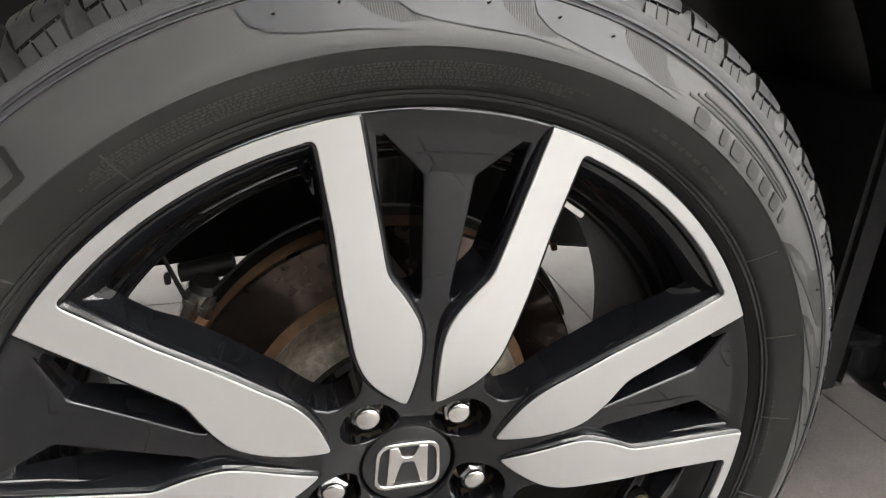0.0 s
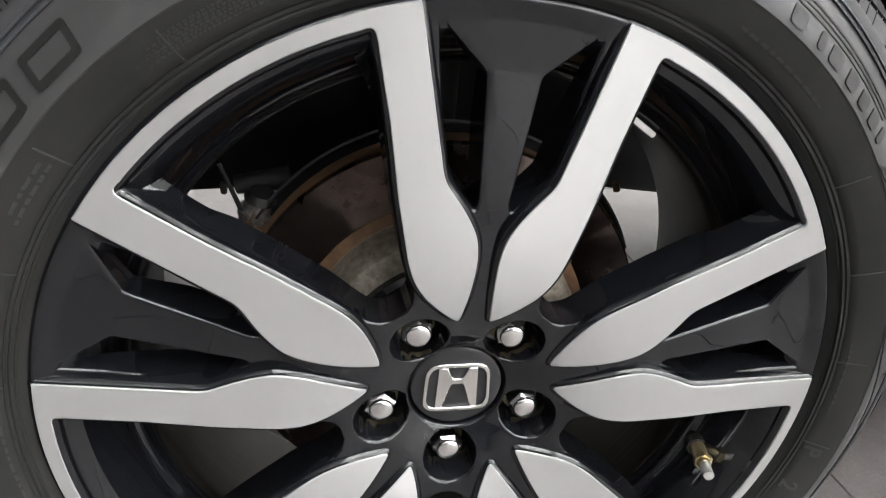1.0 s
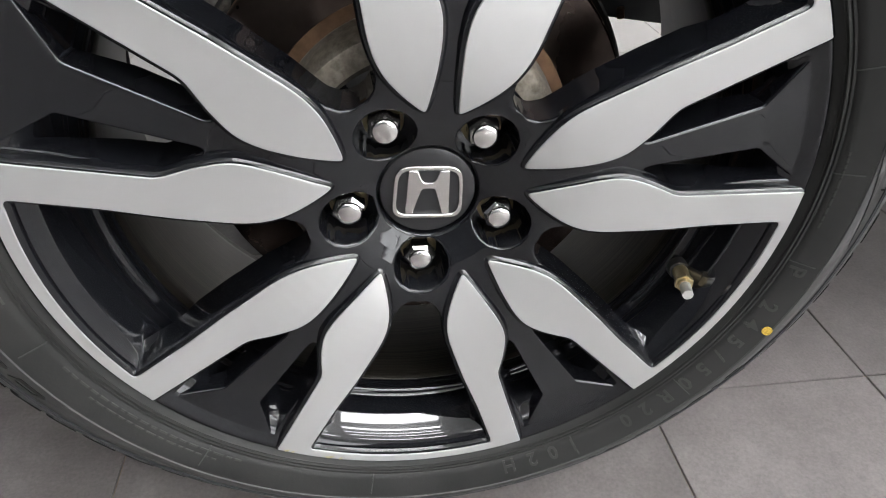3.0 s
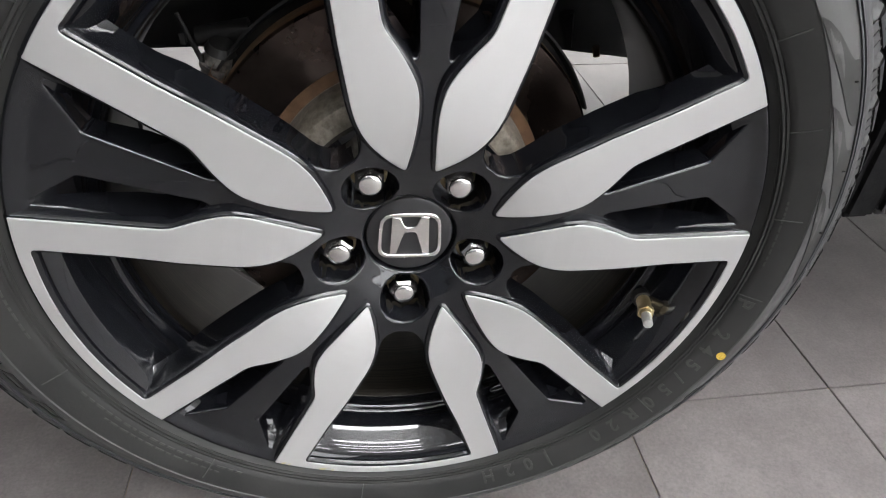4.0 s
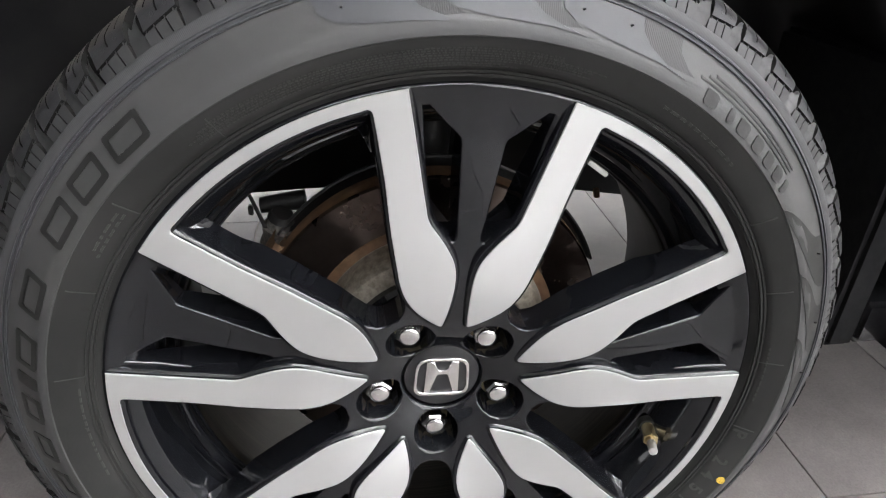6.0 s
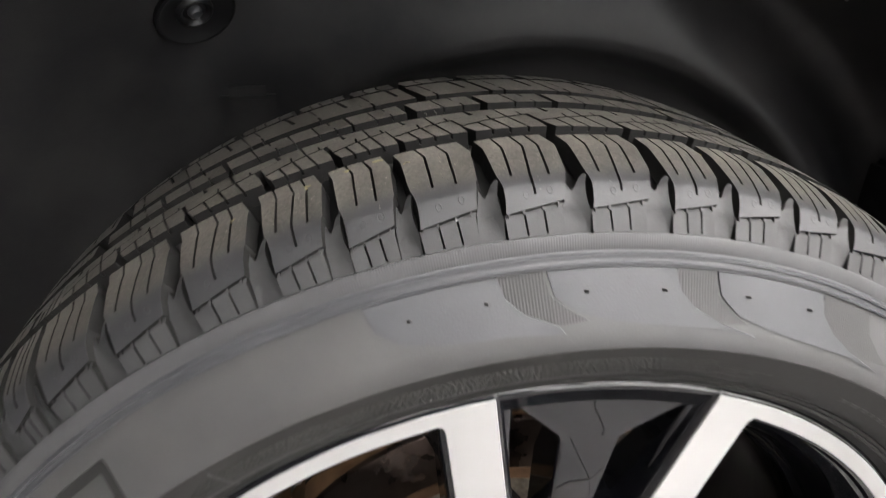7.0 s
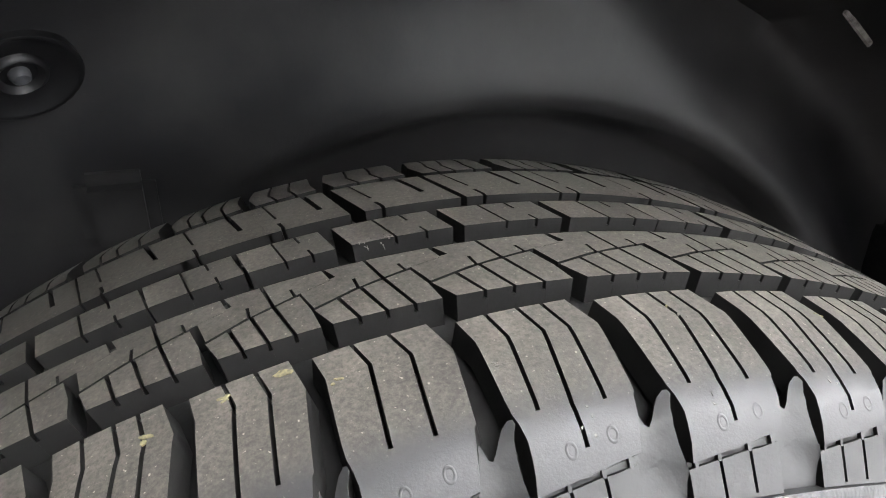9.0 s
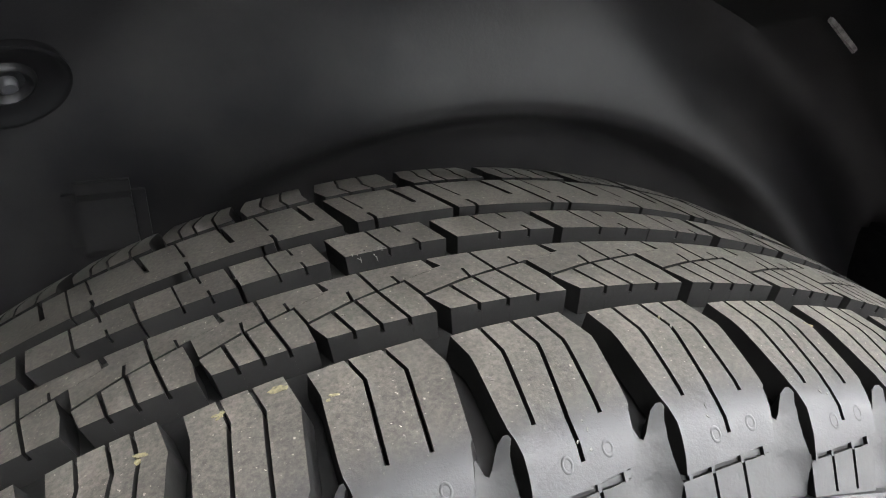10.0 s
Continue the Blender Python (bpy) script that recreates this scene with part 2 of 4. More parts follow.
MAT = {
    "tread": tread_rubber(),
    # clean rubber of walls and grooves, coloured darker still for their shade
    "groove": wall_rubber("groove_shade_rubber", (0.0075, 0.0075, 0.0075), (0.012, 0.0117, 0.0113), (0.50, 0.66), 0.11),
    "shoulder": wall_rubber("shoulder_rubber", (0.018, 0.018, 0.019), (0.027, 0.027, 0.027), (0.42, 0.54), 0.36),
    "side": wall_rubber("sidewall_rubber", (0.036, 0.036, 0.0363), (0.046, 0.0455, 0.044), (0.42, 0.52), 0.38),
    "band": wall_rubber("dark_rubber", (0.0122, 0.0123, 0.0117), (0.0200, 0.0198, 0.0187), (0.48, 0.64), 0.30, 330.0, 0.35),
    "patch": wall_rubber("smooth_rubber", (0.038, 0.039, 0.0415), (0.046, 0.047, 0.050), (0.36, 0.44)),
    "letter": wall_rubber("letter_rubber", (0.011, 0.0112, 0.0105), (0.016, 0.016, 0.015), (0.45, 0.55), 0.30),
    "print": wall_rubber("print_rubber", (0.028, 0.028, 0.0268), (0.040, 0.0392, 0.037), (0.42, 0.55)),
    "serrated": serrated_rubber("serrated_rubber", (0.040, 0.040, 0.041), 1900.0, 0.12),
    "ribbed": serrated_rubber("ribbed_rubber", (0.022, 0.022, 0.0215), 1500.0, 0.16),
    "black": gloss_black(),
    "silver": machined(),
    "barrel": turned_dark(),
    "chrome": material("chrome", (0.76, 0.75, 0.73), 0.20, metal=1.0),
    "cap": material("satin_black_cap", (0.016, 0.016, 0.017), 0.33),
    "rust": iron("rusted_iron", (0.12, 0.066, 0.034), (0.23, 0.135, 0.075), 0.62, 0.35),
    "swept": swept_iron(),
    "hat": iron("coated_iron", (0.17, 0.145, 0.112), (0.34, 0.305, 0.25), 0.5, 0.4, 160.0),
    "shield": iron("black_steel", (0.010, 0.010, 0.010), (0.022, 0.021, 0.020), 0.45, 0.2),
    "dusty": iron("dusty_iron", (0.085, 0.080, 0.072), (0.20, 0.185, 0.165), 0.7, 0.2, 240.0),
    "knuckle": iron("cast_knuckle", (0.16, 0.12, 0.09), (0.30, 0.22, 0.15), 0.6, 0.4),
    "brass": iron("valve_brass", (0.42, 0.33, 0.18), (0.58, 0.48, 0.30), 0.35, 0.9),
    "alloy": iron("dull_alloy", (0.50, 0.50, 0.48), (0.66, 0.65, 0.62), 0.42, 0.85),
    "liner": grained(material("liner_plastic", (0.035, 0.035, 0.037), 0.46, spec=0.34), (0.010, 0.0099, 0.0108), (0.026, 0.0252, 0.0250), 11.0, 420.0, 0.15, 0.0006, rough=(0.44, 0.58)),
    # darker copy of the liner: the outer arch's shade put into colour
    "shade_liner": grained(material("liner_shade_black", (0.009, 0.009, 0.0095), 0.95, spec=0.15), (0.006, 0.006, 0.0066), (0.012, 0.0118, 0.012), 90.0, 1500.0, 0.6, 0.0012),
    "body": material("body_black", (0.012, 0.012, 0.013), 0.25, coat=0.5),
    "yellow": grained(material("yellow_mark", (0.55, 0.36, 0.03), 0.6), (0.34, 0.21, 0.02), (0.66, 0.45, 0.06), 700.0, 900.0, 0.2, 0.0002),
    "trace": grained(material("dried_yellow", (0.40, 0.35, 0.14), 0.6), (0.30, 0.27, 0.12), (0.46, 0.42, 0.24), 500.0, 900.0, 0.2, 0.0002),
    "tile": tile_stone(),
    "grout": grained(material("grout", (0.20, 0.16, 0.10), 0.85), (0.15, 0.12, 0.08), (0.25, 0.20, 0.13), 40.0, 600.0, 0.4, 0.0008),
    "wall": grained(material("white_wall", (0.78, 0.78, 0.76), 0.75), (0.74, 0.74, 0.72), (0.80, 0.80, 0.78), 2.0, 300.0, 0.1, 0.0008),
    "dark_wall": grained(material("dark_grey_wall", (0.10, 0.10, 0.11), 0.7), (0.09, 0.09, 0.10), (0.12, 0.12, 0.13), 2.0, 300.0, 0.1, 0.0008),
    "ceiling": grained(material("white_ceiling", (0.8, 0.8, 0.79), 0.8), (0.76, 0.76, 0.75), (0.82, 0.82, 0.81), 2.0, 300.0, 0.1, 0.0008),
    # black stands in for the shade inside the liner's round recess
    "recess": material("shaded_recess_black", (0.006, 0.006, 0.0065), 0.45, spec=0.3),
    "crumb": grained(material("grey_crumb", (0.12, 0.115, 0.10), 0.8), (0.050, 0.048, 0.043), (0.13, 0.123, 0.11), 900.0, 900.0, 0.3, 0.0003),
    "dried": grained(material("dried_smear", (0.14, 0.12, 0.06), 0.8), (0.075, 0.068, 0.042), (0.20, 0.178, 0.09), 900.0, 900.0, 0.3, 0.0003),
    "scuff": grained(material("chalky_scuff", (0.2, 0.2, 0.2), 0.7), (0.13, 0.128, 0.12), (0.40, 0.39, 0.37), 160.0, 600.0, 0.3, 0.0005),
    "lampframe": material("white_metal", (0.8, 0.8, 0.8), 0.4),
}
glow = bpy.data.materials.new("lamp_diffuser")
glow.use_nodes = True
bsdf(glow).inputs["Emission Color"].default_value = (0.965, 0.975, 1.0, 1)
bsdf(glow).inputs["Emission Strength"].default_value = LAMP
MAT["glow"] = glow
# glow of the added shop front, which brightens the liner and tread
day = bpy.data.materials.new("daylight")
day.use_nodes = True
bsdf(day).inputs["Base Color"].default_value = (0.8, 0.8, 0.8, 1)
bsdf(day).inputs["Emission Color"].default_value = (0.95, 0.975, 1.0, 1)
bsdf(day).inputs["Emission Strength"].default_value = FILL_DAYLIGHT
MAT["window_fill"] = day


# ---- mesh helpers ----
AXLE = 0.37
PHASE = -5.0          # turn of the wheel, degrees


def polar(r, a, y=0.0):
    """A point round the axle: radius, degrees from +x towards +z, depth."""
    t = radians(a)
    return Vector((r * math.cos(t), y, r * math.sin(t)))


def finish(me, mat, smooth=35):
    if mat:
        me.materials.append(mat)
    if smooth:
        me.shade_smooth()
        me.set_sharp_from_angle(angle=radians(smooth))
    return me


def mesh_of(name, bm, mat, smooth=35):
    me = bpy.data.meshes.new(name)
    bmesh.ops.recalc_face_normals(bm, faces=bm.faces)
    bm.to_mesh(me)
    bm.free()
    return finish(me, mat, smooth)


def part(name, bm, mat, parent, label="", smooth=35, at=(0, 0, 0)):
    me = bm if isinstance(bm, bpy.types.Mesh) else mesh_of(name, bm, mat, smooth)
    ob = new(name, me)
    ob.parent = parent
    ob.location = at
    return tagged(ob, label) if label else ob


def thing(name, label, category, at=(0, 0, 0), group="", kind=""):
    ob = new(name)
    ob.location = at
    ob.empty_display_size = 0.05
    return tagged(ob, label, category, group, kind)


def revolve(profile, a0=0.0, a1=360.0, steps=160, bm=None, closed_profile=False):
    """A surface of revolution round the axle from (radius, depth) pairs."""
    bm = bm or bmesh.new()
    full = abs(a1 - a0) >= 359.9
    count = steps if full else steps + 1
    rings = [[bm.verts.new(polar(r, a0 + (a1 - a0) * k / steps, y)) for r, y in profile] for k in range(count)]
    n = len(profile)
    for k in range(steps):
        p, q = rings[k], rings[(k + 1) % count]
        for j in range(n if closed_profile else n - 1):
            bm.faces.new((p[j], p[(j + 1) % n], q[(j + 1) % n], q[j]))
    return bm


def box(x0, x1, y0, y1, z0, z1, bevel=0.0, bm=None):
    bm = bm or bmesh.new()
    got = bmesh.ops.create_cube(bm, size=1.0, matrix=Matrix.LocRotScale(((x0 + x1) / 2, (y0 + y1) / 2, (z0 + z1) / 2), None, (x1 - x0, y1 - y0, z1 - z0)))
    if bevel:
        edges = {e for v in got["verts"] for e in v.link_edges}
        bmesh.ops.bevel(bm, geom=list(edges), offset=bevel, segments=2, affect="EDGES")
    return bm


def rod(p, q, r0, r1, sides=16, bm=None):
    bm = bm or bmesh.new()
    p, q = Vector(p), Vector(q)
    turn = (q - p).to_track_quat("Z", "Y").to_matrix().to_4x4()
    bmesh.ops.create_cone(bm, cap_ends=True, segments=sides, radius1=r0, radius2=r1, depth=(q - p).length, matrix=Matrix.Translation((p + q) / 2) @ turn)
    return bm


def lathe(profile, sides=24, bm=None):
    """Revolve (radius, depth) pairs round the local y axis."""
    bm = bm or bmesh.new()
    rings = [[bm.verts.new((r * math.cos(2 * math.pi * k / sides), y, r * math.sin(2 * math.pi * k / sides))) for r, y in profile] for k in range(sides)]
    for k in range(sides):
        p, q = rings[k], rings[(k + 1) % sides]
        for j in range(len(profile) - 1):
            bm.faces.new((p[j], p[j + 1], q[j + 1], q[j]))
    bmesh.ops.remove_doubles(bm, verts=bm.verts, dist=1e-6)
    return bm


def fill(loops):
    """A flat triangulated sheet in (x, z) bounded by loops of (x, z); the first is the outline, the rest holes."""
    bm = bmesh.new()
    for loop in loops:
        vs = [bm.verts.new((x, 0, z)) for x, z in loop]
        for k in range(len(vs)):
            bm.edges.new((vs[k], vs[(k + 1) % len(vs)]))
    bmesh.ops.triangle_fill(bm, use_beauty=True, use_dissolve=False, edges=bm.edges[:], normal=(0, -1, 0))
    return bm


def slab(loops, front, back, fine=False):
    """A sheet between two depth functions of the radius, with side walls."""
    bm = fill(loops)
    for _ in range(2 if fine else 0):
        long = [e for e in bm.edges if e.calc_length() > 0.007 and not e.is_boundary and min(v.co.length for v in e.verts) < 0.155]
        bmesh.ops.subdivide_edges(bm, edges=long, cuts=1)
        bmesh.ops.triangulate(bm, faces=bm.faces[:])
    got = bmesh.ops.extrude_face_region(bm, geom=bm.faces[:])
    moved = {v for v in got["geom"] if isinstance(v, bmesh.types.BMVert)}
    for v in bm.verts:
        r = math.hypot(v.co.x, v.co.z)
        v.co.y = back(r) if v in moved else front(r)
    return bm


def cast(outline, holes, front, back, bevel, draft, seam):
    """A thick plate with rounded edges and leaning walls; points on the seam lines slide along them."""
    line = polar(1.0, seam)

    def moved(loop, d):
        out = []
        for (x, z), (u, w) in zip(loop, grown(loop, d)):
            if abs(math.degrees(math.atan2(abs(z), x)) - seam) < 0.05:
                t = (u * line.x + abs(w) * line.z) - math.hypot(x, z)
                u, w = x + line.x * t, z + math.copysign(line.z * t, z)
            out.append((u, w))
        return out

    loops = [(outline, -1.0)] + [(h, 1.0) for h in holes]
    bm = fill([moved(loop, s * bevel) for loop, s in loops])
    for _ in range(3):
        long = [e for e in bm.edges if e.calc_length() > 0.007 and not e.is_boundary and min(v.co.length for v in e.verts) < 0.27]
        bmesh.ops.subdivide_edges(bm, edges=long, cuts=1)
        bmesh.ops.triangulate(bm, faces=bm.faces[:])
    for v in bm.verts:
        v.co.y = front(math.hypot(v.co.x, v.co.z))
    steps = 5
    for loop, s in loops:
        rings = []
        for k in range(steps + 1):
            t = math.pi / 2 * k / steps
            ring = moved(loop, s * bevel * (1 - math.sin(t)))
            rings.append([bm.verts.new((x, front(math.hypot(x, z)) + bevel * (1 - math.cos(t)), z)) for x, z in ring])
        wide = moved(loop, -s * (draft + (0.0105 if s < 0 else 0.0)))
        for f in (0.45, 0.75, 1.0):
            row = []
            for (x, z), (u, w) in zip(loop, wide):
                near = max(0.0, min(1.0, (math.hypot(x, z) - 0.195) / 0.06)) ** 2 if s < 0 else 1.0
                near = near if s > 0 else max(near, draft / (draft + 0.0105))
                g = near * f ** 2.2
                r = math.hypot(x, z)
                y0 = front(r) + bevel
                row.append(bm.verts.new((x + (u - x) * g, y0 + (back(r) - y0) * f, z + (w - z) * g)))
            rings.append(row)
        for p, q in zip(rings, rings[1:]):
            for j in range(len(p)):
                i = (j + 1) % len(p)
                bm.faces.new((p[j], p[i], q[i], q[j]))
    bmesh.ops.remove_doubles(bm, verts=bm.verts, dist=1e-5)
    return bm


def dense(pts, step=0.004):
    """Polar (radius, degrees) corner points of a closed outline, as (x, z) points no further apart than step."""
    flat = []
    for k, (r, a) in enumerate(pts):
        r2, a2 = pts[(k + 1) % len(pts)]
        d = (polar(r, a) - polar(r2, a2)).length
        n = max(1, int(d / step))
        arc = abs(r - r2) < 1e-5 and abs(a - a2) > 1.0
        for j in range(n):
            f = j / n
            if arc:
                p = polar(r, a + (a2 - a) * f)
            else:
                p = polar(r, a).lerp(polar(r2, a2), f)
            flat.append((p.x, p.z))
    return flat


def rounded(pts, radius, keep=()):
    """Round the corners of an outline of (x, z) points."""
    out = []
    n = len(pts)
    for k in range(n):
        p, c, q = Vector(pts[k - 1]), Vector(pts[k]), Vector(pts[(k + 1) % n])
        u, w = (p - c), (q - c)
        if k in keep or u.length < 1e-6 or w.length < 1e-6:
            out.append(tuple(c))
            continue
        d = min(radius, u.length * 0.45, w.length * 0.45)
        a, b = c + u.normalized() * d, c + w.normalized() * d
        for f in (0.0, 0.25, 0.5, 0.75, 1.0):
            out.append(tuple(a.lerp(c, f).lerp(c.lerp(b, f), f)))
    return out


def grown(pts, d):
    """An outline of (x, z) points moved outwards by d."""
    n = len(pts)
    area = sum(pts[k][0] * pts[(k + 1) % n][1] - pts[(k + 1) % n][0] * pts[k][1] for k in range(n))
    s = 1.0 if area > 0 else -1.0
    out = []
    for k in range(n):
        a, c, b = Vector(pts[k - 1]), Vector(pts[k]), Vector(pts[(k + 1) % n])
        e1, e2 = (c - a), (b - c)
        if e1.length < 1e-9 or e2.length < 1e-9:
            out.append(tuple(c))
            continue
        e1, e2 = e1.normalized(), e2.normalized()
        n1, n2 = Vector((e1.y, -e1.x)) * s, Vector((e2.y, -e2.x)) * s
        m = n1 + n2
        m = n1 if m.length < 0.2 else m.normalized() * min(1.6, 1.0 / max(0.3, m.normalized().dot(n1)))
        out.append((c.x + m.x * d, c.y + m.y * d))
    return out


def even(pts, step=0.003):
    """Points along an outline no further apart than step."""
    out = []
    for k, p in enumerate(pts):
        q = pts[(k + 1) % len(pts)]
        n = max(1, int(math.dist(p, q) / step))
        out += [(p[0] + (q[0] - p[0]) * j / n, p[1] + (q[1] - p[1]) * j / n) for j in range(n)]
    return out


def curve_of(pairs):
    xs, ys = [p[0] for p in pairs], [p[1] for p in pairs]
    return lambda r: float(np.interp(r, xs, ys))


# ---- floor ----
def build_floor():
    bm = box(-4.7, 9.7, -6.9, 6.2, -0.12, -0.003)
    floor = new("floor", mesh_of("floor", bm, MAT["grout"]))
    tagged(floor, "grey stone-look floor tiles with brown grout joints", "floor", kind="structure")
    return floor


# ---- wheel ----
FACE = curve_of([(0.03, 0.030), (0.045, 0.0235), (0.058, 0.0170), (0.063, 0.0145), (0.068, 0.0122), (0.074, 0.0100), (0.080, 0.0081), (0.088, 0.0060), (0.096, 0.0043), (0.105, 0.0028), (0.115, 0.0017), (0.125, 0.0009), (0.138, 0.0003), (0.155, 0.0), (0.275, 0.0)])
FORK_EDGE = [(0.2735, 12.2), (0.2, 11.7), (0.174, 11.4), (0.153, 7.2), (0.135, 3.9), (0.118, 3.3), (0.095, 4.6), (0.076, 7.3)]
TIP = (0.0685, 9.0)
WINDOW_EDGE = [(0.072, 12.3), (0.083, 18.2), (0.098, 22.6), (0.112, 23.9), (0.126, 23.5), (0.17, 20.8), (0.21, 18.8)]
CORNER = [(0.2585, 17.72), (0.2622, 17.78), (0.2640, 18.15), (0.2645, 18.9)]


def face_outline():
    """The machined frame round one big window, about the window's axis at 0 degrees."""
    side = FORK_EDGE + [TIP] + WINDOW_EDGE + CORNER
    plus = [(r, 36.0 - a) for r, a in side]
    minus = [(r, -(36.0 - a)) for r, a in reversed(side)]
    return plus + minus


def face_curve():
    """The outline with its bends rounded to the curves that they have in the casting."""
    pts = [(polar(r, a).x, polar(r, a).z) for r, a in face_outline()]
    soft = []
    n = len(pts)
    for k, (r, a) in enumerate(face_outline()):
        p, c, q = Vector(pts[k - 1]), Vector(pts[k]), Vector(pts[(k + 1) % n])
        reach = 0.0022 if r > 0.25 else 0.0035 if r < 0.071 else 0.012 if r < 0.16 else 0.006
        u, w = p - c, q - c
        d = min(reach, u.length * 0.48, w.length * 0.48)
        one, two = c + u.normalized() * d, c + w.normalized() * d
        soft += [tuple(one.lerp(c, f).lerp(c.lerp(two, f), f)) for f in (0.0, 0.2, 0.4, 0.6, 0.8, 1.0)]
    out = []
    for k, p in enumerate(soft):
        q = soft[(k + 1) % len(soft)]
        r0, r1 = math.hypot(*p), math.hypot(*q)
        steps = max(1, int(math.dist(p, q) / 0.004))
        for j in range(steps):
            f = j / steps
            x, z = p[0] + (q[0] - p[0]) * f, p[1] + (q[1] - p[1]) * f
            if r0 > 0.262 and r1 > 0.262 and steps > 2:
                grow = (r0 + (r1 - r0) * f) / math.hypot(x, z)
                x, z = x * grow, z * grow
            out.append((x, z))
    return out


def build_rim(wheel):
    rim = part("rim", revolve([(0.2735, 0.012), (0.2765, 0.010), (0.2769, 0.0065), (0.2758, 0.0037), (0.2736, 0.0012), (0.2716, 0.0008), (0.2700, 0.0020), (0.262, 0.004), (0.2585, 0.0065), (0.2537, 0.0105), (0.2502, 0.0155), (0.2474, 0.0215), (0.2442, 0.0285), (0.2406, 0.0365), (0.2386, 0.0425), (0.2376, 0.0460), (0.2364, 0.0478), (0.2346, 0.0488), (0.2330, 0.0500), (0.2321, 0.0520), (0.2316, 0.0560), (0.2308, 0.0590), (0.2300, 0.0605)], steps=240), MAT["black"], wheel, "gloss black alloy rim barrel", at=(0, 0, AXLE), smooth=50)
    part("inner_barrel", revolve([(0.2300, 0.0605), (0.2295, 0.061), (0.2285, 0.070), (0.2290, 0.105), (0.2330, 0.135), (0.2385, 0.190), (0.2405, 0.197), (0.2480, 0.199), (0.2600, 0.202), (0.2600, 0.212), (0.2460, 0.21), (0.2400, 0.14), (0.2360, 0.06), (0.2520, 0.03)], steps=240), MAT["barrel"], rim, "dull dark turned inner barrel", smooth=50)
    # one fifth of the casting: an arm pair with its forked blade, cut at the window axes
    throat = [(0.1130, 25.2), (0.1000, 26.0), (0.0920, 28.5), (0.0885, 32.0), (0.0878, 36.0)]
    right = [(0.2745, 36.0), (0.2630, 36.0), (0.2630, 19.0), (0.2610, 18.6)] + [(r, a + 1.2) for r, a in reversed(WINDOW_EDGE) if r > 0.12] + throat
    pocket = []
    for k in range(9):
        t = radians(90 - 22.5 * k)
        c = polar(0.0582, 36.0)
        u = polar(1.0, 36.0)
        w = polar(1.0, 36.0 - 90.0)
        p = c + u * (0.0205 * math.sin(t)) + w * (0.0205 * math.cos(t))
        pocket.append((p.length, math.degrees(math.atan2(p.z, p.x))))
    right += pocket + [(0.0362, 36.0)]
    left = [(r, -a) for r, a in reversed(right)]
    outline = dense(right + left, 0.005)
    seam = {k for k, (x, z) in enumerate(outline) if abs(math.degrees(math.atan2(abs(z), x)) - 36.0) < 0.05}
    outline = rounded(outline, 0.0015, keep=seam)
    holes = []
    for s in (1, -1):
        h = [(0.2630, 10.2 * s), (0.2330, 4.1 * s), (0.1550, 3.7 * s), (0.1500, 4.4 * s), (0.1760, 10.3 * s), (0.2000, 10.7 * s)]
        holes.append(even(rounded([(polar(r, a).x, polar(r, a).z) for r, a in h], 0.0025), 0.004))
    sunk = curve_of([(0.050, 0.0), (0.060, 0.0008), (0.068, 0.0022), (0.080, 0.0036), (0.105, 0.0046), (0.122, 0.0060), (0.136, 0.0080), (0.235, 0.0080), (0.262, 0.0045), (0.275, 0.002)])
    plate = lambda r: FACE(r) + sunk(r)
    bm = cast(outline, holes, plate, lambda r: plate(r) + (0.030 if r < 0.2 else 0.030 - 0.018 * min(1, (r - 0.2) / 0.05)), 0.0024, 0.0015, 36.0)
    spoke = mesh_of("spoke", bm, MAT["black"], 40)
    top = face_curve()
    # the machined face and the black shoulder under it
    bm = slab([grown(top, -0.0003)], lambda r: FACE(r) - 0.0005, lambda r: FACE(r) + 0.0010, fine=True)
    rings = [[bm.verts.new((x, FACE(math.hypot(x, z)) + y, z)) for x, z in grown(top, d)] for d, y in ((-0.0003, -0.0005), (0.0001, -0.0001), (0.0003, 0.0008))]
    for p, q in zip(rings, rings[1:]):
        for k in range(len(p)):
            j = (k + 1) % len(p)
            bm.faces.new((p[k], p[j], q[j], q[k]))
    silver = mesh_of("machined_face", bm, MAT["silver"], 30)
    bm = bmesh.new()
    rings = []
    for k in range(6):
        t = math.pi / 2 * k / 5
        rings.append([bm.verts.new((x, FACE(math.hypot(x, z)) + 0.0003 + 0.0066 * (1 - math.cos(t)), z)) for x, z in grown(top, 0.0042 * math.sin(t))])
    rings.append([bm.verts.new((v.co.x, v.co.y + 0.0035, v.co.z)) for v in rings[-1]])
    for p, q in zip(rings, rings[1:]):
        for k in range(len(p)):
            j = (k + 1) % len(p)
            bm.faces.new((p[k], p[j], q[j], q[k]))
    ridge = mesh_of("black_edge", bm, MAT["black"], 50)
    for k in range(5):
        ob = part("spoke", spoke, None, rim, "gloss black forked spoke")
        ob.rotation_euler.y = radians(-(90 + PHASE + 72 * k))
        mod = ob.modifiers.new("normals", "WEIGHTED_NORMAL")
        mod.weight, mod.keep_sharp = 90, True
        for nm, me, lab in (("machined_face", silver, "machined silver spoke face"), ("spoke_edge", ridge, "black painted spoke edge")):
            f = part(nm, me, None, rim, lab)
            f.rotation_euler.y = radians(-(54 + PHASE + 72 * k))
    for a, w in ((-117.2, 1.0), (-116.0, 0.5), (-109.0, 1.6), (-106.8, 0.6)):
        bm = slab([dense([(0.2690, a + w / 2), (0.2718, a + w * 0.35), (0.2730, a - w * 0.2), (0.2708, a - w / 2), (0.2700, a)], 0.002)], lambda r: -0.0006, lambda r: 0.0)
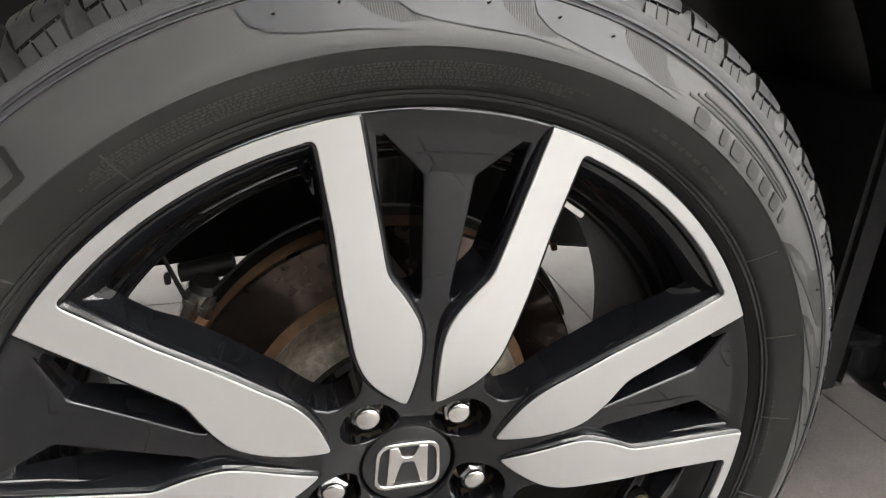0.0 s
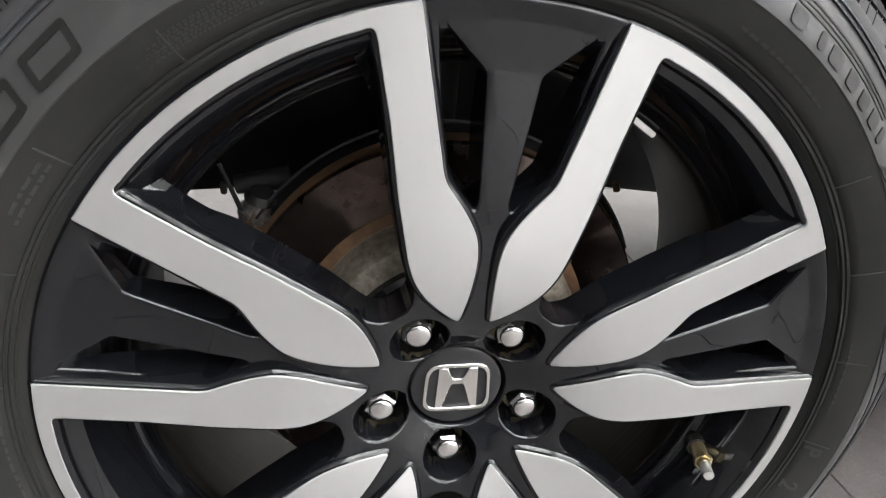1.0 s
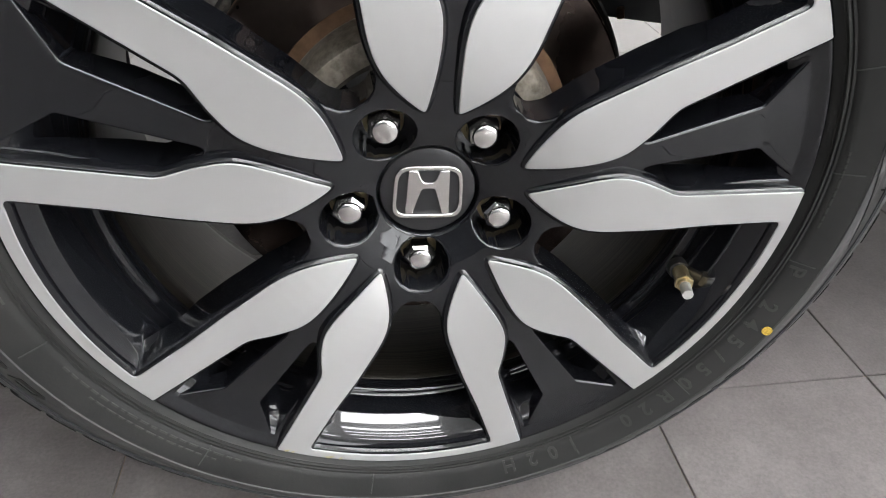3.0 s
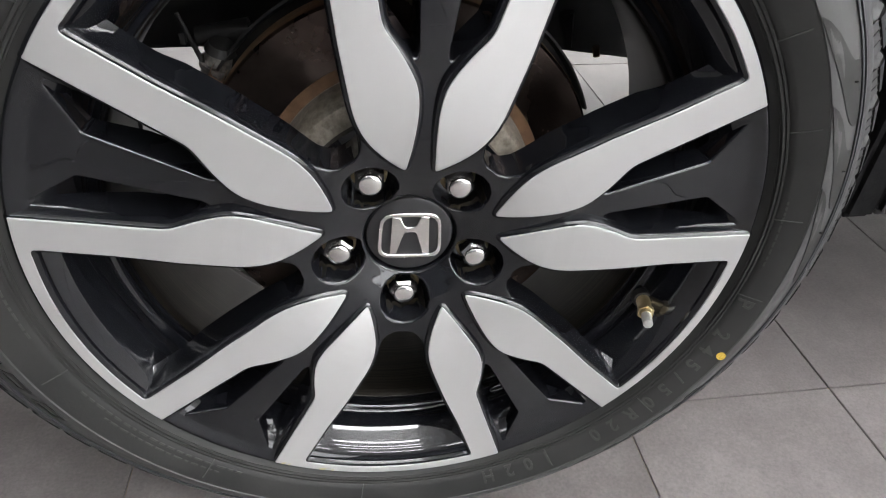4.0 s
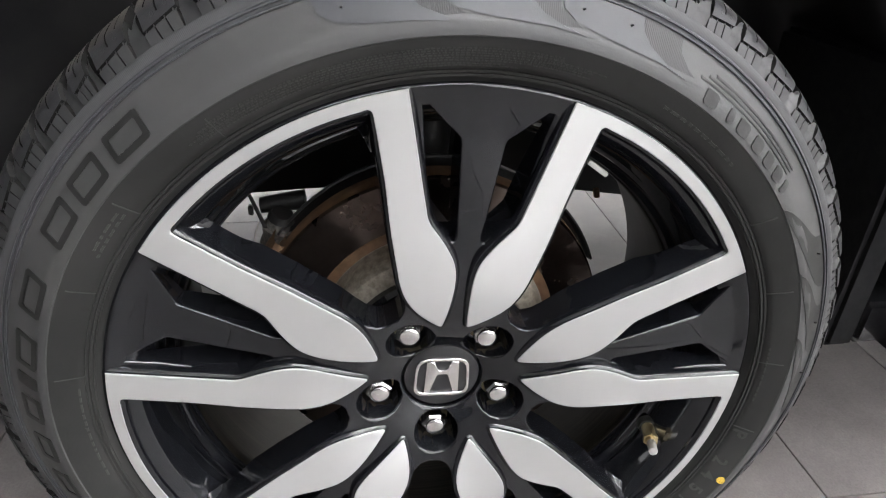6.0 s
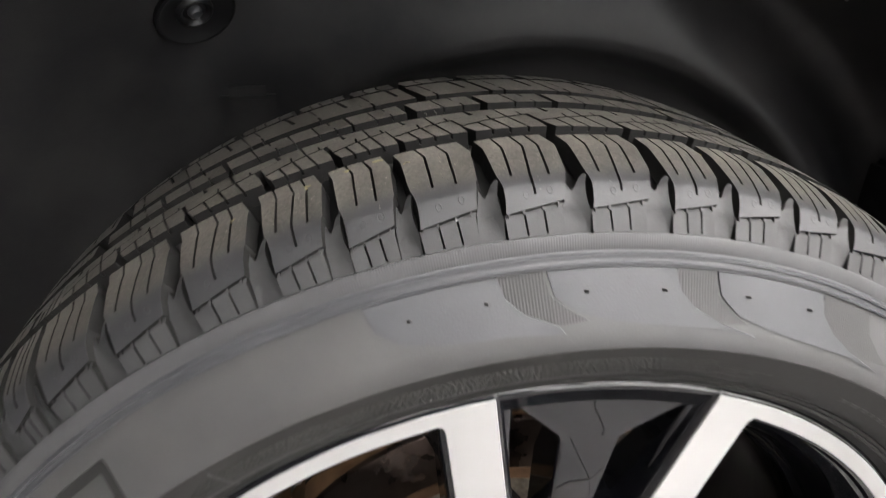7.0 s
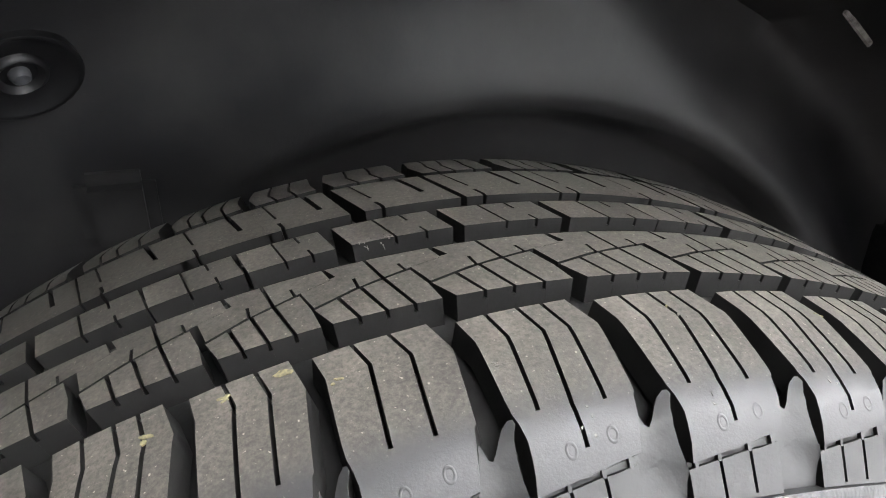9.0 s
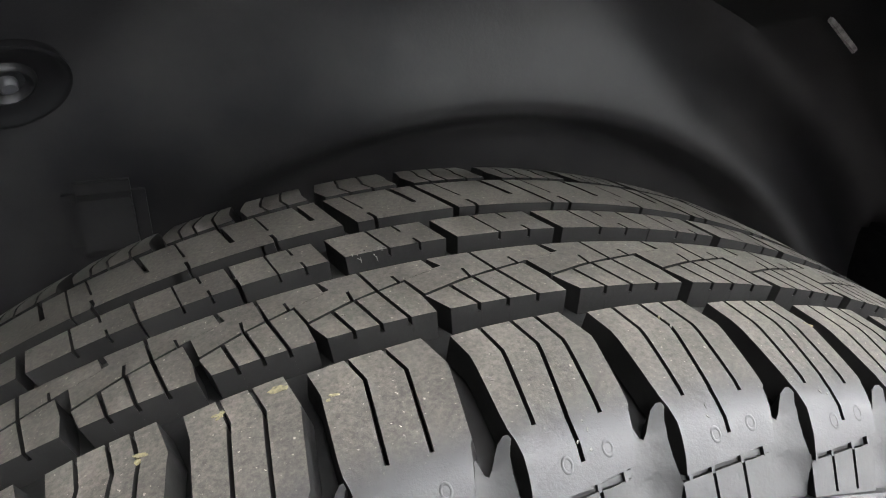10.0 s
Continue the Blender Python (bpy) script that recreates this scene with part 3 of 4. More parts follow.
        part("paint_trace", bm, MAT["trace"], rim, "smear of yellow paint")
    # mounting pad behind the spokes
    part("hub_pad", revolve([(0.0, 0.049), (0.086, 0.049), (0.090, 0.052), (0.090, 0.075), (0.0, 0.075)], steps=64), MAT["black"], rim, "black mounting pad")
    return rim


def build_nut(wheel, k):
    a = -90 + PHASE + 72 * k
    p = polar(0.0582, a) + Vector((0, 0, AXLE))
    bm = lathe([(0.0, 0.0228), (0.0060, 0.0231), (0.0082, 0.0237), (0.0090, 0.0246), (0.0091, 0.0262), (0.0086, 0.0268), (0.0086, 0.0300)], 32)
    nut = part("lug_nut", bm, MAT["chrome"], wheel, "domed chrome wheel nut", at=p, smooth=60)
    bm = lathe([(0.0084, 0.0272), (0.0100, 0.0272), (0.0120, 0.0288), (0.0124, 0.0310), (0.0124, 0.0480), (0.0, 0.0485)], 6)
    part("hexagon", bm, MAT["chrome"], nut, smooth=20)
    part("washer_seat", lathe([(0.0112, 0.0400), (0.0140, 0.0415), (0.0146, 0.0490), (0.0, 0.0492)], 24), MAT["brass"], nut, "yellow zinc seat")
    nut.rotation_euler.y = radians(11 * k)
    return nut


def build_cap(wheel):
    prof = [(0.0, 0.0285), (0.020, 0.0287), (0.0320, 0.0292), (0.0340, 0.0300), (0.0350, 0.0325), (0.0352, 0.045)]
    cap = part("centre_cap", lathe(prof, 72), MAT["cap"], wheel, "round satin black centre cap", at=(0, 0, AXLE))
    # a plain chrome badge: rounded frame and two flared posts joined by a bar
    w, wt, h = 0.0262, 0.0238, 0.0212
    outer = even(rounded([(-w, -h), (w, -h), (wt, h), (-wt, h)], 0.011), 0.002)
    inner = [(x * 0.885, z * 0.86) for x, z in outer]
    half = [(0.0027, 0.0083), (0.0050, 0.0105), (0.0078, 0.0178), (0.0145, 0.0178), (0.0160, -0.0178), (0.0108, -0.0178), (0.0052, 0.0015), (0.0038, 0.0035)]
    posts = [half + [(-x, z) for x, z in reversed(half)]]
    for src, nm in (([outer, inner], "badge_frame"), (posts, "badge_bar")):
        bm = slab(src, lambda r: 0.0268, lambda r: 0.0292)
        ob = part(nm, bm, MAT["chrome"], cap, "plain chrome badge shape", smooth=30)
        ob.rotation_euler.y = radians(-(PHASE + 3))
        mod = ob.modifiers.new("edge", "BEVEL")
        mod.width, mod.segments, mod.limit_method = 0.0006, 2, "ANGLE"
    return cap


def build_valve(wheel):
    base = polar(0.2394, -23.3, 0.0372) + Vector((0, 0, AXLE))
    way = (polar(-1.0, -23.3, 0) * 0.31 + Vector((0, -0.95, 0))).normalized()
    step = lambda d: base + way * d
    valve = part("valve_stem", rod(step(0.0005), step(0.017), 0.0066, 0.0062, 20), MAT["brass"], wheel, "brass tyre valve with a grey cap")
    part("collar", rod(step(0.0165), step(0.0215), 0.0078, 0.0078, 6), MAT["brass"], valve)
    part("collar", rod(step(0.0215), step(0.0250), 0.0058, 0.0052, 20), MAT["brass"], valve)
    part("valve_cap", rod(step(0.0250), step(0.0385), 0.0046, 0.0043, 14), MAT["alloy"], valve, "knurled grey metal valve cap")
    part("seat", rod(step(-0.006), step(0.0012), 0.0105, 0.0088, 24), MAT["shield"], valve, "black rubber seat")


# ---- tyre ----
SIDE = [(0.2725, 0.016), (0.2735, 0.006), (0.2758, 0.0012), (0.2788, -0.0008), (0.2792, -0.0020), (0.2799, -0.0022), (0.2803, -0.0042), (0.2818, -0.0046), (0.2821, -0.0039), (0.2826, -0.0041), (0.2829, -0.0052), (0.2846, -0.0058), (0.2849, -0.0052), (0.2854, -0.0065), (0.2900, -0.0088), (0.3000, -0.0132), (0.3070, -0.0154)]
SIDE_OUT = [(0.3070, -0.0154), (0.3078, -0.0163), (0.3120, -0.0160), (0.3180, -0.0130), (0.3240, -0.0086), (0.3300, -0.0042), (0.3360, -0.0003), (0.3385, 0.0008)]
SIDE_TOP = [(0.3385, 0.0008), (0.3389, -0.0004), (0.3399, -0.0002), (0.3405, 0.0014), (0.3419, 0.0022), (0.3424, 0.0012), (0.3434, 0.0016), (0.3439, 0.0034), (0.3445, 0.0038)]
SERRATED = [(0.3445, 0.0038), (0.3452, 0.0038), (0.3500, 0.0060), (0.3508, 0.0070)]
CROWN = curve_of([(13.0, 0.3605), (16.0, 0.3640), (20.0, 0.3680), (24.0, 0.3702), (28.0, 0.3718), (36.0, 0.3738), (45.0, 0.3756), (60.0, 0.3770), (68.0, 0.3778), (90.0, 0.3782), (116.5, 0.3783)])
SIDE_ALL = curve_of(SIDE + SIDE_OUT[1:] + SIDE_TOP[1:] + SERRATED[1:] + [(0.3605, 0.013)])


def on_tread(y_mm, deep=0.0):
    """Radius and depth at a place across the tread, in millimetres from the outer face; below 13 it runs down the shoulder."""
    flip = y_mm > 116.5
    y = 233.0 - y_mm if flip else y_mm
    if y < 13.0:
        r, d = 0.3605 - (13.0 - y) * 0.00105, 0.013 - (13.0 - y) * 0.00065
        r, d = r - deep * 0.55, d + deep * 0.83
    else:
        r, d = CROWN(y), y / 1000.0
        lean = max(0.0, min(1.0, (30.0 - y) / 17.0))
        r, d = r - deep * (1 - 0.35 * lean), d + deep * 0.6 * lean
    return r, (0.233 - d if flip else d)


STARTS = [129.6, 123.4, 117.3, 111.25, 106.15, 101.5, 95.8, 89.8, 83.75, 78.7, 73.4]
TWO_SIPES = (106.15, 101.5)
RIB_SHIFT = {111.25: -0.95, 106.15: -1.05, 101.5: -1.05, 95.8: -0.57, 89.8: -0.60, 83.75: -0.5, 78.7: -0.9}


def all_pitches():
    got = [(STARTS[k], STARTS[k] - STARTS[k + 1]) for k in range(len(STARTS) - 1)]
    a, end, k = STARTS[-1], STARTS[0] - 360.0, 0
    cycle = [5.4, 6.0, 5.0, 5.7, 6.3, 5.2, 4.9, 5.8, 6.1, 5.3]
    while a - end > 8.0:
        got.append((a, cycle[k % 10]))
        a -= cycle[k % 10]
        k += 1
    n = 1 if a - end < 6.5 else 2
    for j in range(n):
        got.append((a - (a - end) * j / n, (a - end) / n))
    return got


def notch(path, width, pitch):
    """The two sides of a narrow cut along a path of (u, y) that starts on an edge."""
    h = width / 2 / (pitch * math.pi / 180 * 376.0)
    down = [(u - h, y) for u, y in path]
    up = [(u + h, y) for u, y in reversed(path)]
    return down + up


def block(name, outlines, pitch, cuts, deep, mat, lift=0.0, flip=False):
    """A raised tread block from outlines of (share of the pitch, millimetres across), wrapped round the tyre."""
    whole = bmesh.new()
    for outline in outlines:
        vs = [whole.verts.new((u * 0.03, y * 0.001, 0)) for u, y in outline]
        whole.faces.new(vs)
    whole.normal_update()
    bmesh.ops.triangulate(whole, faces=whole.faces[:], ngon_method="EAR_CLIP")
    for u in (0.2, 0.4, 0.6, 0.8, 0.87, 0.94):
        bmesh.ops.bisect_plane(whole, geom=whole.verts[:] + whole.edges[:] + whole.faces[:], plane_co=(u * 0.03, 0, 0), plane_no=(1, 0, 0))
    for y in cuts:
        bmesh.ops.bisect_plane(whole, geom=whole.verts[:] + whole.edges[:] + whole.faces[:], plane_co=(0, y * 0.001, 0), plane_no=(0, 1, 0))
    got = bmesh.ops.extrude_face_region(whole, geom=whole.faces[:])
    low = {v for v in got["geom"] if isinstance(v, bmesh.types.BMVert)}
    for v in whole.verts:
        u, y = v.co.x / 0.03, v.co.y * 1000.0
        if v in low and name == "shoulder_block":
            u = 0.48 + (u - 0.48) * 1.09
        if flip:
            u, y = -u, 233.0 - y
        r, d = on_tread(y, deep if v in low else lift(u, y) if callable(lift) else lift)
        v.co = polar(r, -u * pitch, d)
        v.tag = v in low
    # walls and undersides get the groove colour, which darkens them like shade
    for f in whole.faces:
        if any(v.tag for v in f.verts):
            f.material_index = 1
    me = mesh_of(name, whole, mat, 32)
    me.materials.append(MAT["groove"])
    return me


def shoulder_outline(pitch, sipes):
    top = [(0.0, 58.0)]
    paths = {3: [[(0.21, 58.8), (0.275, 48.5), (0.245, 26.0)], [(0.44, 59.2), (0.52, 48.5), (0.455, 26.0), (0.46, 17.5)], [(0.62, 59.4), (0.70, 48.5), (0.665, 25.5)]], 2: [[(0.27, 58.9), (0.355, 50.0), (0.345, 26.0)], [(0.53, 59.2), (0.63, 49.8), (0.615, 26.0)]]}[sipes]
    for p in paths:
        top += notch(p, 1.1, pitch)
    right = [(0.80, 59.8), (0.905, 48.3), (0.872, 30.0), (0.864, 26.2), (0.848, 25.4), (0.825, 21.6), (0.778, 15.2)]
    low = [(0.40, 13.5), (0.100, 12.2)]
    left = [(0.116, 15.0), (0.124, 18.0), (0.123, 20.8), (0.108, 23.8), (0.087, 26.4), (0.078, 30.0), (0.062, 49.0)]
    return [top + right + low + left]


def small_outline(pitch):
    top = [(0.085, 10.9)] + notch([(0.310, 11.8), (0.328, 4.6)], 0.9, pitch) + notch([(0.535, 12.75), (0.553, 4.8)], 0.9, pitch) + [(0.752, 13.75)]
    return [top + [(0.757, 4.0), (0.095, 4.0)]]


def ledge_outline(pitch):
    """The narrow sunken step between a shoulder block and its foot."""
    return [[(0.088, 10.7), (0.750, 13.6), (0.774, 15.05), (0.40, 13.4), (0.096, 12.05)]]


def rib_marks(pitch):
    """Short ribs that bridge the step."""
    return [[(u - 0.012, 10.6 + (u - 0.085) * 4.3), (u + 0.012, 10.6 + (u - 0.085) * 4.3), (u + 0.012, 12.4 + (u - 0.085) * 4.2), (u - 0.012, 12.4 + (u - 0.085) * 4.2)] for u in (0.14, 0.305, 0.53, 0.71)]


def scoop_outline(pitch):
    """The smooth ramp between two shoulder blocks, with a ridge beside the next block."""
    return [[(1.098, 24.6), (1.088, 25.7), (1.060, 26.0), (1.016, 25.0), (0.976, 22.8), (0.942, 20.6), (0.912, 19.3), (0.888, 19.8), (0.870, 22.4), (0.852, 25.0), (0.829, 21.4), (0.782, 15.0), (0.760, 4.1), (1.078, 4.1), (1.074, 8.8), (1.084, 10.8), (1.064, 13.0), (1.050, 15.6), (1.048, 18.6), (1.060, 21.6), (1.082, 23.6)]]


def scoop_depth(u, y):
    v = max(0.0, min(1.0, (u - 0.80) / 0.28))
    base = 0.0042 - 0.0034 * v ** 2.0
    low = max(0.0, min(1.0, (11.0 - y) / 6.0))
    return base + (0.0032 - base) * low


def stamp_ring(a, y_mm, size):
    """A small raised moulding ring on the shoulder."""
    bm = bmesh.new()
    rings = []
    for k in range(16):
        t = 2 * math.pi * k / 16
        row = []
        for rad, lift in ((size, -0.0001), (size - 0.0003, 0.00014), (size - 0.0006, 0.00014), (size - 0.0009, -0.0001)):
            r, d = on_tread(y_mm + rad * 1000 * math.sin(t), -lift)
            row.append(bm.verts.new(polar(r, a + math.degrees(rad * math.cos(t) / 0.365), d)))
        rings.append(row)
    for k in range(16):
        p, q = rings[k], rings[(k + 1) % 16]
        for j in range(3):
            bm.faces.new((p[j], p[j + 1], q[j + 1], q[j]))
    return bm


LONG = [(-0.12, 79.0), (0.16, 82.9), (0.30, 84.7), (0.485, 86.4), (0.62, 87.8), (0.79, 89.3)]
RIB_NEAR, RIB_FAR = 69.3, 100.0


def long_cut(u):
    return float(np.interp(u, [p[0] for p in LONG], [p[1] for p in LONG]))


def gap(width, pitch):
    """Half of a cut's width as a share of the pitch."""
    return width / 2 / (pitch * math.pi / 180 * 376.0)


def rib_outline(pitch):
    """Pieces of a rib block: four slices on the near side of a long oblique cut, two on the far side."""
    h = gap(1.1, pitch)
    cuts = [((0.21, RIB_NEAR), (0.087, 82.0)), ((0.43, RIB_NEAR), (0.29, 84.6)), ((0.66, RIB_NEAR), (0.50, 86.5))]
    left = [((0.0, RIB_NEAR), (-0.12, 79.0))] + [((p[0] + h, p[1]), (q[0] + h, q[1])) for p, q in cuts]
    right = [((p[0] - h, p[1]), (q[0] - h, q[1])) for p, q in cuts]
    pieces = []
    for k in range(4):
        low, top = left[k]
        ring = [low]
        if k < 3:
            ring += [right[k][0], (right[k][1][0], long_cut(right[k][1][0]) - 0.62)]
            end = right[k][1][0]
        else:
            ring += [(0.885, RIB_NEAR), (0.835, 78.5), (0.742, 88.3)]
            end = 0.742
        ring += [(u, y - 0.62) for u, y in reversed(LONG) if top[0] + 0.02 < u < end - 0.02]
        ring.append((top[0], long_cut(top[0]) - 0.62))
        pieces.append(ring)
    far = [(u, y + 0.62) for u, y in LONG]
    first = far[:2] + notch([(0.268, 84.8), (0.25, 90.2)], 1.0, pitch) + [(0.49 - h, 87.0), (0.388 - h, RIB_FAR), (0.024, RIB_FAR), (0.104, 94.0), (-0.222, 90.7)]
    second = [(0.49 + h, 87.0)] + notch([(0.70, 89.0), (0.665, 93.4)], 0.9, pitch) + [(0.755, 89.6), (1.052, 92.8), (0.985, RIB_FAR), (0.388 + h, RIB_FAR)]
    return pieces + [first, second]


def rib_floor(pitch):
    """The bottom of the short cuts."""
    return [[(0.004, RIB_NEAR + 0.03), (0.880, RIB_NEAR + 0.03), (0.83, 78.5), (0.738, 88.2)] + [(u, y - 0.6) for u, y in reversed(LONG[:-1])]]


def centre_outline(pitch):
    """Two slices of a centre block, leaning across the pitch."""
    lean = lambda u, y: (u + 0.14 * (129.5 - y) / 17.0, y)
    lines = lambda pts: [lean(u, y) for u, y in pts]
    a = lines([(0.050, 112.6), (0.428, 112.6), (0.428, 129.5), (0.050, 129.5)])
    b = lines([(0.452, 112.6)]) + notch(lines([(0.72, 112.6), (0.72, 117.0)]), 0.9, pitch) + lines([(0.965, 112.6), (0.965, 129.5)])
    b += notch(lines([(0.70, 129.5), (0.70, 123.8)]), 0.9, pitch)[::-1] + lines([(0.452, 129.5)])
    return [a, b]


def centre_floor(pitch):
    lean = lambda u, y: (u + 0.14 * (129.5 - y) / 17.0, y)
    return [[lean(0.06, 112.63), lean(0.955, 112.63), lean(0.955, 129.2), lean(0.06, 129.2)]]


def far_rib_outline(pitch):
    """A block of the far rib between two long leaning cuts, with a hooked cut on its near edge."""
    lean = lambda y: 0.24 * (167.0 - y) / 28.5
    h = gap(1.1, pitch)
    near = [(lean(138.5) + h, 138.5)] + notch([(0.435, 138.5), (0.43, 141.2), (0.385, 146.0)], 1.4, pitch) + [(1 + lean(138.5) - h, 138.5), (1 + lean(169.0) - h, 169.0)]
    far = notch([(0.715, 169.0), (0.895, 149.5)], 2.0, pitch)[::-1] + notch([(0.195, 169.0), (0.36, 151.0)], 0.9, pitch)[::-1] + [(lean(169.0) + h, 169.0)]
    return [near + far]


def build_tyre(wheel):
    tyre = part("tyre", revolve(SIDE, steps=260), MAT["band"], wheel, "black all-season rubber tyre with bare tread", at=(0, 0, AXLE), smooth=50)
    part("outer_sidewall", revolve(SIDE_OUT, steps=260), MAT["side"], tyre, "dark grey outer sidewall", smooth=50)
    part("sidewall_ridge", revolve(SIDE_TOP, steps=260), MAT["patch"], tyre, "smooth raised ridge", smooth=50)
    part("serrated_ring", revolve(SERRATED, steps=260), MAT["serrated"], tyre, "finely serrated ring", smooth=50)
    # the carcass under the blocks, and the hidden far side
    lip = [(0.3508, 0.0070)] + [on_tread(y, deep) for y, deep in ((3.8, 0.0002), (4.2, 0.0040))]
    part("shoulder_floor", revolve(lip, steps=260), MAT["shoulder"], tyre, "smooth grey shoulder recess", smooth=40)
    base = [lip[-1]]
    for y, deep in ((6, 0.0075), (13, 0.0080), (18, 0.0082), (24, 0.0085), (27, 0.0085), (40, 0.0085), (56, 0.0085), (62, 0.0085), (80, 0.0085), (116.5, 0.0085)):
        base.append(on_tread(y, deep))
    far = [(r, 0.233 - y) for r, y in reversed(base[:-1])]
    inner = [(r, 0.233 - y) for r, y in reversed(SIDE + SIDE_OUT[1:] + SIDE_TOP[1:] + SERRATED[1:])]
    part("tread_base", revolve(base + far + inner, steps=260), MAT["groove"], tyre, "groove floor, rubber darkened to look shaded", smooth=40)
    cache = {}

    def put(kind, start, pitch, make, mat, cuts, deep, offset=0.0, lift=0.0, flip=False, tag=""):
        q = round(pitch / 0.1) * 0.1
        key = (kind, round(q, 2), flip, tag)
        if key not in cache:
            cache[key] = block(kind, make(q), q, cuts, deep, mat, lift, flip)
        ob = part(kind, cache[key], None, tyre)
        ob.rotation_euler.y = radians(-(start + offset))

    bend = (16, 18, 20, 22, 24, 28, 33, 39, 45, 52)
    for start, pitch in all_pitches():
        n = 2 if start in TWO_SIPES else 3
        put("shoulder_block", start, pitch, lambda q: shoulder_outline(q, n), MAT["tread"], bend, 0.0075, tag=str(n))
        put("shoulder_foot", start, pitch, small_outline, MAT["shoulder"], (6, 8.5), 0.0070, lift=0.0010)
        put("shoulder_ledge", start, pitch, ledge_outline, MAT["shoulder"], (), 0.0070, lift=0.0022)
        put("ledge_ribs", start, pitch, rib_marks, MAT["shoulder"], (), 0.0060, lift=0.0009)
        put("shoulder_scoop", start, pitch, scoop_outline, MAT["shoulder"], (6, 8, 10, 12, 14, 16, 18, 20, 22, 24), 0.0082, lift=scoop_depth)
        if 60 < start < 136:
            for u, y in ((0.36, 17.5), (0.63, 18.6)):
                part("stamp_ring", stamp_ring(start - u * pitch, y, 0.0016), MAT["shoulder"], tyre)
        rib, rib_end = start + RIB_SHIFT.get(start, -0.75), start - pitch + RIB_SHIFT.get(round(start - pitch, 2), -0.75)
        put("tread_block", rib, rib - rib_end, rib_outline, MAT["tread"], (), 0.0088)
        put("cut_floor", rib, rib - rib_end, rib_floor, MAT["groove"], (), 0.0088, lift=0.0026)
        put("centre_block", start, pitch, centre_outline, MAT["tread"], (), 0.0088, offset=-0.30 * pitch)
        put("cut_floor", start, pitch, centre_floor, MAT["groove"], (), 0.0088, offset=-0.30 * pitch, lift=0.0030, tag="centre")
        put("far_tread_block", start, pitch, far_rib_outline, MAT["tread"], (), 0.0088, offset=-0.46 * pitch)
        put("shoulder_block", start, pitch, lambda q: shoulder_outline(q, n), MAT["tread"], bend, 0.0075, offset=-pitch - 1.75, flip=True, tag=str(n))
    rnd = random.Random(5)

    def fleck(a, y, long, wide, turn, mat, name, label):
        """A thin crooked crumb that sticks to the rubber."""
        bm = bmesh.new()
        ring = []
        for k in range(9):
            t = 2 * math.pi * k / 9
            m = rnd.uniform(0.55, 1.15)
            u, w = long * m * math.cos(t), wide * m * math.sin(t)
            u, w = u * math.cos(turn) - w * math.sin(turn), u * math.sin(turn) + w * math.cos(turn)
            r, d = on_tread(y + w * 1000, -0.00012)
            ring.append(bm.verts.new(polar(r, a + math.degrees(u / 0.374), d)))
        bm.faces.new(ring)
        got = bmesh.ops.extrude_face_region(bm, geom=bm.faces[:])
        for v in got["geom"]:
            if isinstance(v, bmesh.types.BMVert):
                v.co *= 0.9988
        part(name, bm, mat, tyre, label, smooth=0)

    for _ in range(9):
        fleck(97.6 + rnd.uniform(-1.1, 1.1), 113.7 + rnd.uniform(-0.7, 1.8), rnd.uniform(0.0004, 0.0011), rnd.uniform(0.0002, 0.0005), rnd.uniform(0, 3), MAT["crumb"], "chip", "pale chip in the rubber")
    # scraped wall of one centre block
    for _ in range(4):
        a, r0 = 97.4 + rnd.gauss(0.0, 0.55), 0.3780 - rnd.uniform(0.0, 0.0022)
        p, q = polar(r0, a, 0.11255), polar(r0 - rnd.uniform(0.0003, 0.0024), a + rnd.uniform(-0.25, 0.25), 0.11255)
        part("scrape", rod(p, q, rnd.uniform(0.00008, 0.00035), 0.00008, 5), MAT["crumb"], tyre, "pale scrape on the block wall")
    for a, y, long, wide in ((102.6, 55.5, 0.0028, 0.0012), (104.8, 53.8, 0.0022, 0.0009), (107.6, 50.0, 0.0025, 0.0010), (113.0, 46.0, 0.0024, 0.0010), (100.8, 47.5, 0.0012, 0.0006), (86.9, 52.5, 0.0006, 0.0004), (79.3, 48.0, 0.0010, 0.0004)):
        for _ in range(3):
            fleck(a + rnd.uniform(-0.15, 0.15), y + rnd.uniform(-0.9, 0.9), long * rnd.uniform(0.4, 0.9), wide * rnd.uniform(0.4, 1.0), rnd.uniform(-0.6, 0.6), MAT["dried"], "fleck", "dried yellow fleck")
    for a, y in ((102.9, 23.0), (92.6, 23.2), (87.9, 22.1), (92.9, 19.5), (86.5, 48.3), (98.5, 30.0), (95.0, 41.0), (82.0, 24.0), (99.5, 78.0), (92.5, 82.0), (104.0, 120.0)):
        for _ in range(2):
            fleck(a + rnd.uniform(-0.3, 0.3), y + rnd.uniform(-1.5, 1.5), rnd.uniform(0.0003, 0.0008), rnd.uniform(0.0002, 0.0004), rnd.uniform(0, 3), MAT["crumb"], "chip", "pale chip in the rubber")
    return tyre


def sidewall_shape(outline, proud, name, mat, tyre, label="", step=0.003, sink=0.0004):
    """A thin raised shape on the sidewall from (radius, degrees) corners."""
    pts = dense(outline, step)
    bm = slab([pts], lambda r: SIDE_ALL(r) - proud, lambda r: SIDE_ALL(r) + sink)
    return part(name, bm, mat, tyre, label, smooth=40)


